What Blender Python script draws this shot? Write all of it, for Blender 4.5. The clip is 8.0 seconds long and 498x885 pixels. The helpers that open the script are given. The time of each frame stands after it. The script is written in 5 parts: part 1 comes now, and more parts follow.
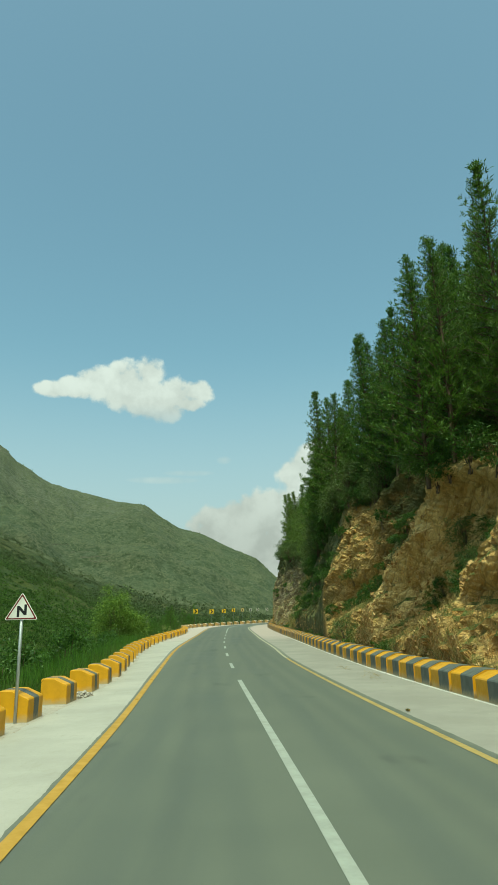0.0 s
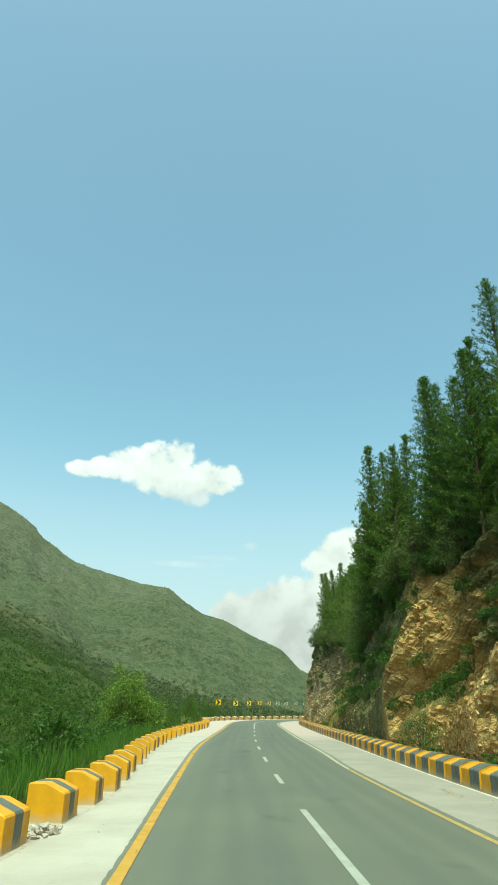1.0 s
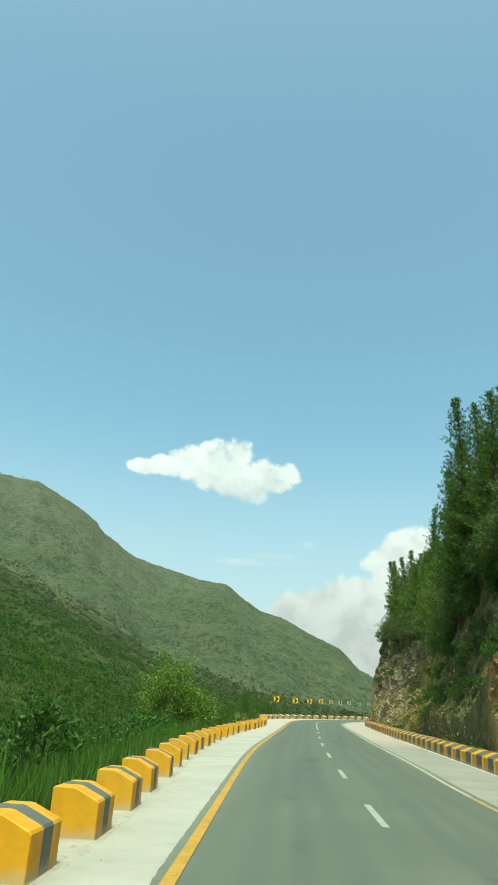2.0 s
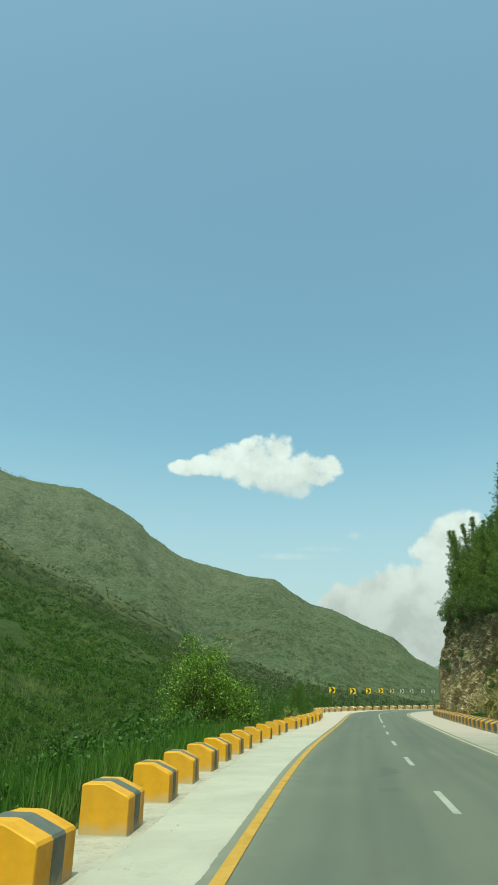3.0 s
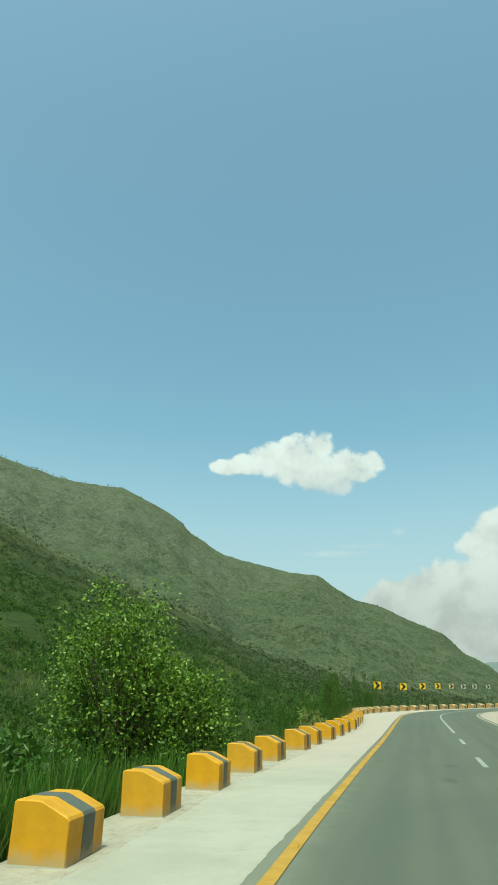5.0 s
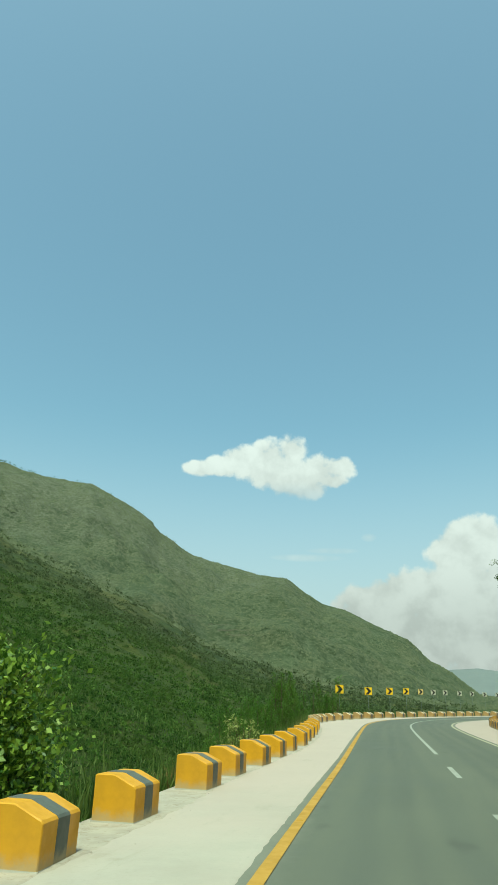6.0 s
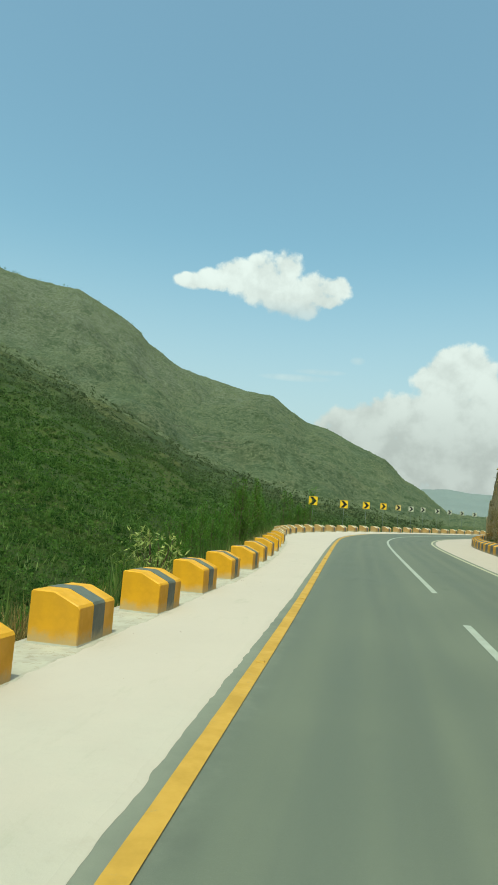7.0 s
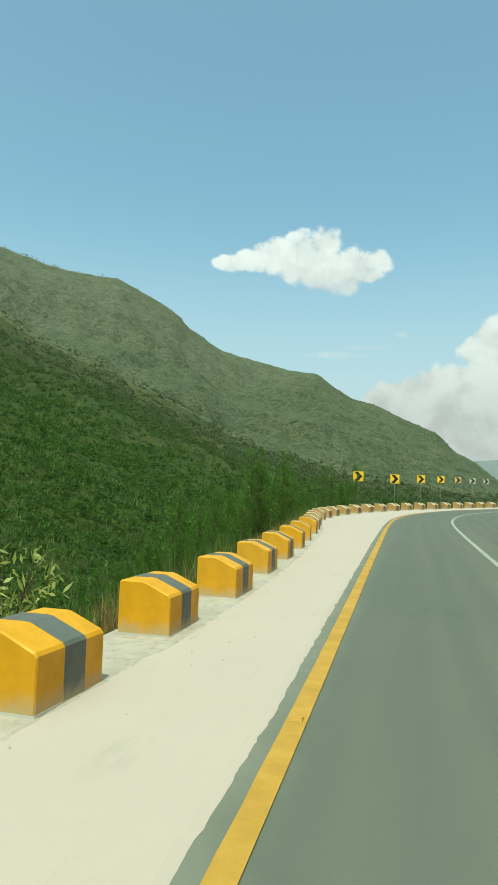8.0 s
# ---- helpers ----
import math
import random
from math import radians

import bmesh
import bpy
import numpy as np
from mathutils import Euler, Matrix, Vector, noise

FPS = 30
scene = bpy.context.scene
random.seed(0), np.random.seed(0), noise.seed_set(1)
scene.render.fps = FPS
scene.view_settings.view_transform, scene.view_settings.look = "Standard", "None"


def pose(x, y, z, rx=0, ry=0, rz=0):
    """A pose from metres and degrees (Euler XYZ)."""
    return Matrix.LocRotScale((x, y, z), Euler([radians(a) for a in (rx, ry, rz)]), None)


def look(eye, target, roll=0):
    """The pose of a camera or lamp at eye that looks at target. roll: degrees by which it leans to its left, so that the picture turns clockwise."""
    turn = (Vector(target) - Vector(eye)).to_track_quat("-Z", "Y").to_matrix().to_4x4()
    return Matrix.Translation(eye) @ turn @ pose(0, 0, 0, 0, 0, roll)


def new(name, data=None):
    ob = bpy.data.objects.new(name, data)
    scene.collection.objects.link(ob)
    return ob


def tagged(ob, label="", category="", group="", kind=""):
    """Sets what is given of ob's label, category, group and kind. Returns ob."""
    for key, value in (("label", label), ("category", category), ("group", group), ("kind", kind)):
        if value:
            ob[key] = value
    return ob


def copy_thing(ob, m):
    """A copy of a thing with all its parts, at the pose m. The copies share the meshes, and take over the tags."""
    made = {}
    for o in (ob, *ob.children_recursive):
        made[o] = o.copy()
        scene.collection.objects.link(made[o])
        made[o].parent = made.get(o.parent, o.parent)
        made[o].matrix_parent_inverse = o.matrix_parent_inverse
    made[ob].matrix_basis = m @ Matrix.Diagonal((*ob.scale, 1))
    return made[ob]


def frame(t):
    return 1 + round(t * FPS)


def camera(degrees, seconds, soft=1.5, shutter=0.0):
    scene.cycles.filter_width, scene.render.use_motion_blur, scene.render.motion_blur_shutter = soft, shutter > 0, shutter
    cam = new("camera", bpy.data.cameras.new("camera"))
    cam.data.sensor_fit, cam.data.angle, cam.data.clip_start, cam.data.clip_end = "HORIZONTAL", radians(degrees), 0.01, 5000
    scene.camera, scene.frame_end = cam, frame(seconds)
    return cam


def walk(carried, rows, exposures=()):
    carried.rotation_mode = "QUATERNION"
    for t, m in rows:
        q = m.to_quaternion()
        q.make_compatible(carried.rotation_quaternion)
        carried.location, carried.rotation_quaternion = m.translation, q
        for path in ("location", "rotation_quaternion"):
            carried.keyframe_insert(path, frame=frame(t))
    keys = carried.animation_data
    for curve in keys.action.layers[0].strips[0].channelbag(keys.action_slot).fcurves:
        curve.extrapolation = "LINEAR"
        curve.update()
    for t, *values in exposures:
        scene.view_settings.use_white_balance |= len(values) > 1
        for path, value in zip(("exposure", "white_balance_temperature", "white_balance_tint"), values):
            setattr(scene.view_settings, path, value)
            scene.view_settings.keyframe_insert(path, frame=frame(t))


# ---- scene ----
cam = camera(40.77, 8.0)
PATH = [
    (0.0, pose(0.000, 0.000, 2.338, 105.187, 1.147, -0.000)),
    (0.5, pose(-0.665, 4.816, 2.277, 108.710, 1.912, -0.981)),
    (1.0, pose(-1.301, 9.509, 2.242, 112.487, -1.491, 1.686)),
    (1.5, pose(-1.738, 14.304, 2.240, 112.300, -3.100, 2.342)),
    (2.0, pose(-2.088, 19.443, 2.229, 112.146, -3.396, 6.269)),
    (2.2, pose(-2.211, 21.560, 2.234, 112.760, -2.050, 7.050)),
    (3.3, pose(-2.938, 34.040, 2.263, 110.300, -0.480, 11.850)),
    (3.5, pose(-3.075, 36.391, 2.269, 109.553, 0.134, 12.205)),
    (4.0, pose(-3.470, 42.312, 2.309, 111.100, -2.439, 14.327)),
    (4.2, pose(-3.600, 44.660, 2.354, 111.580, -1.650, 14.240)),
    (5.3, pose(-4.306, 57.450, 2.597, 111.030, -0.700, 14.620)),
    (5.5, pose(-4.433, 59.746, 2.641, 110.430, -1.141, 14.318)),
    (6.0, pose(-4.698, 65.469, 2.759, 111.673, -1.844, 11.786)),
    (6.5, pose(-5.052, 71.351, 2.926, 103.648, -4.054, 7.069)),
    (7.0, pose(-5.285, 76.898, 3.059, 96.234, -4.709, 10.192)),
    (7.5, pose(-5.492, 82.156, 3.147, 94.708, -2.625, 12.277)),
    (8.0, pose(-5.735, 87.455, 3.234, 94.390, -2.180, 14.447)),
]
EXPOSURES = [(0.0, 0.14, 6700, -23), (0.8, 0.58, 6650, -21), (2.2, 0.46, 6500, -20), (3.3, 0.28, 6500, -22), (6.2, 0.28, 6500, -22), (6.9, 0.30, 6500, -18), (8.0, 0.35, 6500, -18)]
walk(cam, PATH, EXPOSURES)

# ---- world and sun ----
SUN_AZ, SUN_EL = radians(178), radians(66)  # clockwise from +y
world = bpy.data.worlds.new("sky")
scene.world = world
world.use_nodes = True
WT = world.node_tree
WT.nodes.clear()


def wmath(op, a, b=None, c=None, clamp=False):
    n = WT.nodes.new("ShaderNodeMath")
    n.operation, n.use_clamp = op, clamp
    for i, v in enumerate((a, b, c)):
        if v is None:
            continue
        if isinstance(v, (int, float)):
            n.inputs[i].default_value = v
        else:
            WT.links.new(v, n.inputs[i])
    return n.outputs[0]


def make_sky():
    sky = WT.nodes.new("ShaderNodeTexSky")
    sky.sky_type, sky.sun_disc = "NISHITA", False
    sky.sun_elevation, sky.sun_rotation = SUN_EL, SUN_AZ
    sky.air_density, sky.dust_density, sky.ozone_density = 1.1, 3.5, 0.6
    tc = WT.nodes.new("ShaderNodeTexCoord")
    sep = WT.nodes.new("ShaderNodeSeparateXYZ")
    WT.links.new(tc.outputs["Generated"], sep.inputs[0])
    x, y, z = sep.outputs
    ahead = wmath("MAXIMUM", y, 0.05)
    u = wmath("DIVIDE", wmath("MULTIPLY", x, -1.0), ahead)
    flat = wmath("SQRT", wmath("ADD", wmath("MULTIPLY", x, x), wmath("MULTIPLY", y, y)))
    w = wmath("DIVIDE", z, wmath("MAXIMUM", flat, 0.02))
    no = WT.nodes.new("ShaderNodeTexNoise")
    no.inputs["Scale"].default_value, no.inputs["Detail"].default_value, no.inputs["Roughness"].default_value = 24, 9, 0.55
    WT.links.new(tc.outputs["Generated"], no.inputs["Vector"])
    puff = wmath("SUBTRACT", no.outputs[0], 0.5)
    # cumulus lumps: azimuth to the left, elevation, half width, half height, in degrees
    lumps = [(16.6, 19.25, 2.2, 0.8), (14.9, 19.5, 2.3, 1.05), (13.2, 20.1, 2.0, 1.55), (10.6, 20.5, 2.1, 1.75), (8.6, 21.0, 1.5, 1.65), (9.8, 19.2, 3.8, 1.7),
             (8.0, 18.1, 3.2, 1.35), (6.0, 19.3, 2.4, 1.7), (4.2, 19.6, 1.5, 1.15), (4.9, 18.5, 1.4, 0.8),
             (-5.4, 12.3, 2.3, 1.75), (-6.5, 13.1, 2.6, 1.9), (-7.9, 12.5, 1.8, 1.8), (2.3, 8.0, 2.5, 1.7), (-0.7, 8.8, 2.8, 2.0), (-3.2, 9.0, 3.2, 1.9),
             (-6.4, 9.3, 3.2, 1.9), (-9.3, 9.3, 3.2, 2.1), (-1.6, 6.3, 5.8, 3.0), (-6.9, 6.0, 6.5, 3.7), (-13.0, 8.0, 4.0, 3.6)]
    best = None
    for az, el, a, b in lumps:
        du = wmath("DIVIDE", wmath("SUBTRACT", u, math.tan(radians(az))), math.tan(radians(a)))
        dw = wmath("DIVIDE", wmath("SUBTRACT", w, math.tan(radians(el))), math.tan(radians(b)))
        f = wmath("SUBTRACT", 1.0, wmath("ADD", wmath("MULTIPLY", du, du), wmath("MULTIPLY", dw, dw)))
        best = f if best is None else wmath("SMOOTH_MAX", best, f, 0.5)
    field = wmath("ADD", best, wmath("MULTIPLY", puff, 3.4))
    field = wmath("ADD", field, wmath("MULTIPLY", wmath("LESS_THAN", w, math.tan(radians(15.8))), 0.35))  # the lower bank is denser
    ramp = WT.nodes.new("ShaderNodeMapRange")
    ramp.interpolation_type = "SMOOTHSTEP"
    ramp.inputs[1].default_value, ramp.inputs[2].default_value = -0.18, 0.48
    WT.links.new(field, ramp.inputs[0])
    mask = wmath("MULTIPLY", ramp.outputs[0], wmath("GREATER_THAN", y, 0.1))
    # thin faint streaks: glass reflections painted into the sky, beside a small puff
    streaks = None
    for az, el, a, b in [(7.2, 12.0, 3.4, 0.36), (1.9, 13.7, 0.7, 0.4), (5.0, 12.6, 2.4, 0.3)]:
        du = wmath("DIVIDE", wmath("SUBTRACT", u, math.tan(radians(az))), math.tan(radians(a)))
        dw = wmath("DIVIDE", wmath("SUBTRACT", w, math.tan(radians(el))), math.tan(radians(b)))
        f = wmath("SUBTRACT", 1.0, wmath("ADD", wmath("MULTIPLY", du, du), wmath("MULTIPLY", dw, dw)), clamp=True)
        f = wmath("MULTIPLY", f, wmath("MULTIPLY_ADD", puff, 3.0, 0.9), clamp=True)
        streaks = f if streaks is None else wmath("MAXIMUM", streaks, f)
    streaks = wmath("MULTIPLY", wmath("MULTIPLY", streaks, wmath("GREATER_THAN", y, 0.1)), 0.35)
    mask = wmath("MAXIMUM", mask, streaks)
    def span(v, lo, hi, p, q):
        n = WT.nodes.new("ShaderNodeMapRange")
        n.interpolation_type = "SMOOTHSTEP"
        for k, val in enumerate((lo, hi, p, q)):
            n.inputs[k + 1].default_value = val
        WT.links.new(v, n.inputs[0])
        return n.outputs[0]

    # the lower cloud edge thins out
    mask = wmath("MULTIPLY", mask, wmath("MAXIMUM", span(w, math.tan(radians(16.6)), math.tan(radians(18.6)), 0.6, 1.0), wmath("LESS_THAN", w, math.tan(radians(15.8)))))
    # darker undersides
    high = span(w, math.tan(radians(16.3)), math.tan(radians(20.2)), 0.80, 1.0)
    low = span(w, math.tan(radians(5.0)), math.tan(radians(14.0)), 0.66, 0.92)
    pick = wmath("GREATER_THAN", w, math.tan(radians(15.8)))
    under = wmath("ADD", wmath("MULTIPLY", high, pick), wmath("MULTIPLY", low, wmath("SUBTRACT", 1.0, pick)))
    body = wmath("MULTIPLY", under, span(wmath("ADD", puff, 0.5), 0.3, 0.62, 0.84, 1.04))
    tint = WT.nodes.new("ShaderNodeMix")
    tint.data_type = "RGBA"
    tint.blend_type = "MULTIPLY"
    tint.inputs[0].default_value = 1.0
    tint.inputs[6].default_value = (5.1, 4.85, 5.15, 1)
    WT.links.new(body, tint.inputs[7])
    mix = WT.nodes.new("ShaderNodeMix")
    mix.data_type = "RGBA"
    WT.links.new(wmath("MULTIPLY", mask, 0.93), mix.inputs[0])
    haze = WT.nodes.new("ShaderNodeMix")  # thin milky haze over the blue
    haze.data_type, haze.blend_type = "RGBA", "MULTIPLY"
    haze.inputs[0].default_value = 1.0
    haze.inputs[7].default_value = (1.03, 1.14, 1.10, 1)
    WT.links.new(sky.outputs[0], haze.inputs[6])
    low_haze = WT.nodes.new("ShaderNodeMix")  # paler towards the horizon
    low_haze.data_type = "RGBA"
    low_haze.inputs[7].default_value = (3.5, 3.5, 4.25, 1)
    WT.links.new(wmath("MULTIPLY", span(w, math.tan(radians(1.0)), math.tan(radians(24.0)), 1.0, 0.0), 0.68), low_haze.inputs[0])
    WT.links.new(haze.outputs[2], low_haze.inputs[6])
    WT.links.new(low_haze.outputs[2], mix.inputs[6])
    WT.links.new(tint.outputs[2], mix.inputs[7])
    bg = WT.nodes.new("ShaderNodeBackground")
    bg.inputs[1].default_value = 0.15
    WT.links.new(mix.outputs[2], bg.inputs[0])
    out = WT.nodes.new("ShaderNodeOutputWorld")
    WT.links.new(bg.outputs[0], out.inputs[0])


make_sky()
sun = new("sun", bpy.data.lights.new("sun", "SUN"))
sun.data.energy, sun.data.angle, sun.data.color = 2.6, radians(0.55), (1.0, 0.95, 0.86)
SUN_DIR = Vector((math.sin(SUN_AZ) * math.cos(SUN_EL), math.cos(SUN_AZ) * math.cos(SUN_EL), math.sin(SUN_EL)))
sun.matrix_world = look(SUN_DIR * 50, (0, 0, 0))


# ---- materials ----
class Nodes:
    """Short hand for node materials."""

    def __init__(self, name, rough=0.8, metal=0.0, spec=0.5):
        self.m = bpy.data.materials.new(name)
        self.m.use_nodes = True
        self.t = self.m.node_tree
        self.b = self.t.nodes["Principled BSDF"]
        self.b.inputs["Roughness"].default_value = rough
        self.b.inputs["Metallic"].default_value = metal
        self.b.inputs["Specular IOR Level"].default_value = spec
        self.tc = self.t.nodes.new("ShaderNodeTexCoord")

    def put(self, v, socket):
        if isinstance(v, (int, float)):
            socket.default_value = v
        elif isinstance(v, tuple):
            socket.default_value = (*v, 1) if len(v) == 3 and socket.type == "RGBA" else v
        else:
            self.t.links.new(v, socket)

    def coords(self, kind="Object", scale=(1, 1, 1), rot=(0, 0, 0)):
        turn, size = self.t.nodes.new("ShaderNodeMapping"), self.t.nodes.new("ShaderNodeMapping")
        self.t.links.new(self.tc.outputs[kind], turn.inputs[0])
        self.t.links.new(turn.outputs[0], size.inputs[0])
        turn.inputs[2].default_value, size.inputs[3].default_value = rot, scale
        return size.outputs[0]

    def noise(self, scale, detail=6, rough=0.6, vec=None, distort=0.0):
        n = self.t.nodes.new("ShaderNodeTexNoise")
        n.inputs["Scale"].default_value, n.inputs["Detail"].default_value = scale, detail
        n.inputs["Roughness"].default_value, n.inputs["Distortion"].default_value = rough, distort
        self.t.links.new(vec if vec is not None else self.tc.outputs["Object"], n.inputs["Vector"])
        return n.outputs[0]

    def voronoi(self, scale, feature="F1", out=0, vec=None):
        n = self.t.nodes.new("ShaderNodeTexVoronoi")
        n.feature = feature
        n.inputs["Scale"].default_value = scale
        self.t.links.new(vec if vec is not None else self.tc.outputs["Object"], n.inputs["Vector"])
        return n.outputs[out]

    def bend(self, amount, scale=0.15):
        """The place, pushed about by noise."""
        n = self.t.nodes.new("ShaderNodeTexNoise")
        n.inputs["Scale"].default_value = scale
        self.t.links.new(self.tc.outputs["Object"], n.inputs["Vector"])
        a = self.t.nodes.new("ShaderNodeVectorMath")
        a.operation = "MULTIPLY_ADD"
        self.t.links.new(n.outputs[1], a.inputs[0])
        a.inputs[1].default_value = (amount / scale,) * 3
        self.t.links.new(self.tc.outputs["Object"], a.inputs[2])
        return a.outputs[0]

    def ramp(self, v, lo, hi, a=0.0, b=1.0):
        n = self.t.nodes.new("ShaderNodeMapRange")
        n.interpolation_type = "SMOOTHSTEP"
        self.put(v, n.inputs[0])
        for i, q in enumerate((lo, hi, a, b)):
            n.inputs[i + 1].default_value = q
        return n.outputs[0]

    def mix(self, f, a, b, blend="MIX"):
        n = self.t.nodes.new("ShaderNodeMix")
        n.data_type, n.blend_type = "RGBA", blend
        self.put(f, n.inputs[0])
        self.put(a, n.inputs[6])
        self.put(b, n.inputs[7])
        return n.outputs[2]

    def math(self, op, a, b=0.0):
        n = self.t.nodes.new("ShaderNodeMath")
        n.operation = op
        self.put(a, n.inputs[0])
        self.put(b, n.inputs[1])
        return n.outputs[0]

    def up(self):
        n = self.t.nodes.new("ShaderNodeNewGeometry")
        s = self.t.nodes.new("ShaderNodeSeparateXYZ")
        self.t.links.new(n.outputs["Normal"], s.inputs[0])
        return s.outputs[2]

    def island(self):
        return self.t.nodes.new("ShaderNodeNewGeometry").outputs["Random Per Island"]

    def rand(self):
        return self.t.nodes.new("ShaderNodeObjectInfo").outputs["Random"]

    def color(self, v):
        self.put(v, self.b.inputs["Base Color"])
        return self

    def rough(self, v):
        self.put(v, self.b.inputs["Roughness"])
        return self

    def bump(self, h, strength=0.5, dist=0.02):
        n = self.t.nodes.new("ShaderNodeBump")
        n.inputs["Strength"].default_value, n.inputs["Distance"].default_value = strength, dist
        self.put(h, n.inputs["Height"])
        self.t.links.new(n.outputs[0], self.b.inputs["Normal"])
        return self


def mat_asphalt():
    k = Nodes("asphalt", 0.85, spec=0.3)
    at = k.t.nodes.new("ShaderNodeAttribute")
    at.attribute_name = "across"  # metres to the right of the centre line
    run = at.outputs["Fac"]
    long = k.noise(0.5, 4, 0.6, k.coords(scale=(1.6, 0.07, 1)))
    big = k.noise(0.25, 5, 0.6)
    fine = k.noise(90, 3, 0.7)
    grit = k.noise(260, 2, 0.6)
    c = k.mix(k.ramp(big, 0.35, 0.7), (0.116, 0.125, 0.096), (0.134, 0.143, 0.110))
    c = k.mix(k.math("MULTIPLY", k.ramp(long, 0.45, 0.75), 0.6), c, (0.088, 0.100, 0.086))
    # polished wheel paths and an oily strip between them
    lane = k.math("ABSOLUTE", k.math("SUBTRACT", k.math("ABSOLUTE", run), 1.8))
    wob = k.math("ADD", lane, k.math("MULTIPLY", k.math("SUBTRACT", k.noise(0.4, 4, 0.6, k.coords(scale=(1, 0.15, 1))), 0.5), 0.5))
    path = k.ramp(k.math("ABSOLUTE", k.math("SUBTRACT", wob, 0.78)), 0.05, 0.42, 1.0, 0.0)
    c = k.mix(k.math("MULTIPLY", path, 0.38), c, (0.090, 0.102, 0.086))
    c = k.mix(k.math("MULTIPLY", k.ramp(wob, 0.0, 0.35, 1.0, 0.0), 0.28), c, (0.078, 0.088, 0.076))
    c = k.mix(k.math("MULTIPLY", k.ramp(fine, 0.5, 0.8), 0.35), c, (0.18, 0.19, 0.17))
    c = k.mix(k.math("MULTIPLY", k.ramp(grit, 0.55, 0.75), 0.3), c, (0.05, 0.055, 0.05))
    stain = k.ramp(k.noise(0.55, 3, 0.5, k.coords(scale=(1, 0.45, 1))), 0.63, 0.73)
    c = k.mix(k.math("MULTIPLY", stain, 0.42), c, (0.055, 0.06, 0.052))
    # dust blown on from the shoulders
    dust = k.math("MULTIPLY", k.ramp(k.math("ADD", k.math("ABSOLUTE", run), k.noise(1.3, 6, 0.7)), 3.9, 4.7), 0.45)
    c = k.mix(dust, c, (0.27, 0.265, 0.215))
    return k.color(c).rough(k.ramp(big, 0.3, 0.7, 0.78, 0.92)).bump(fine, 0.35, 0.006).m


def mat_concrete(name="shoulder_concrete", tone=1.0):
    k = Nodes(name, 0.9, spec=0.25)
    big = k.noise(0.35, 6, 0.65)
    fine = k.noise(14, 6, 0.7)
    c = k.mix(k.ramp(big, 0.3, 0.7), tuple(tone * q for q in (0.36, 0.335, 0.285)), tuple(tone * q for q in (0.44, 0.41, 0.35)))
    c = k.mix(k.math("MULTIPLY", k.ramp(fine, 0.52, 0.75), 0.5), c, (0.31, 0.30, 0.25))
    dirt = k.ramp(k.noise(1.1, 7, 0.7), 0.58, 0.75)
    c = k.mix(k.math("MULTIPLY", dirt, 0.45), c, (0.27, 0.25, 0.19))
    # redder tone on the later stretch, grime that runs along the road
    s = k.t.nodes.new("ShaderNodeSeparateXYZ")
    k.t.links.new(k.tc.outputs["Object"], s.inputs[0])
    yy = k.math("ADD", s.outputs[1], k.math("MULTIPLY", k.math("SUBTRACT", k.noise(0.2, 6, 0.7), 0.5), 26))
    c = k.mix(k.math("MULTIPLY", k.ramp(yy, 68, 88), 0.8), c, (0.46, 0.375, 0.325))
    grime = k.ramp(k.noise(1.6, 7, 0.7, k.coords(scale=(1.4, 0.3, 1))), 0.55, 0.72)
    c = k.mix(k.math("MULTIPLY", grime, 0.28), c, (0.30, 0.28, 0.21))
    return k.color(c).bump(fine, 0.4, 0.01).m


def mat_paint(name, base, worn, wear=0.62, rough=0.6, rnd=0.0, lit_tops=None):
    k = Nodes(name, rough, spec=0.4)
    big = k.noise(2.2, 6, 0.65)
    fine = k.noise(35, 5, 0.7)
    c = k.mix(k.ramp(big, 0.35, 0.75), base, tuple(v * 0.82 for v in base))
    c = k.mix(k.math("MULTIPLY", k.ramp(k.noise(6, 8, 0.75), wear, wear + 0.12), 0.75), c, worn)
    if lit_tops:  # upper faces painted paler to stand for sun on the tops
        c = k.mix(k.ramp(k.up(), 0.35, 0.7, 0.0, 0.85), c, lit_tops)
    if rnd:
        c = k.mix(k.math("MULTIPLY", k.rand(), rnd), c, worn)
        q = k.t.nodes.new("ShaderNodeSeparateXYZ")
        k.t.links.new(k.tc.outputs["Object"], q.inputs[0])
        splash = k.math("ADD", q.outputs[2], k.math("MULTIPLY", k.math("SUBTRACT", k.noise(5, 6, 0.7), 0.5), 0.35))
        c = k.mix(k.ramp(splash, 0.02, 0.24, 0.7, 0.0), c, (0.40, 0.33, 0.20))
    return k.color(c).rough(k.ramp(big, 0.3, 0.7, rough - 0.08, rough + 0.15)).bump(fine, 0.25, 0.004).m


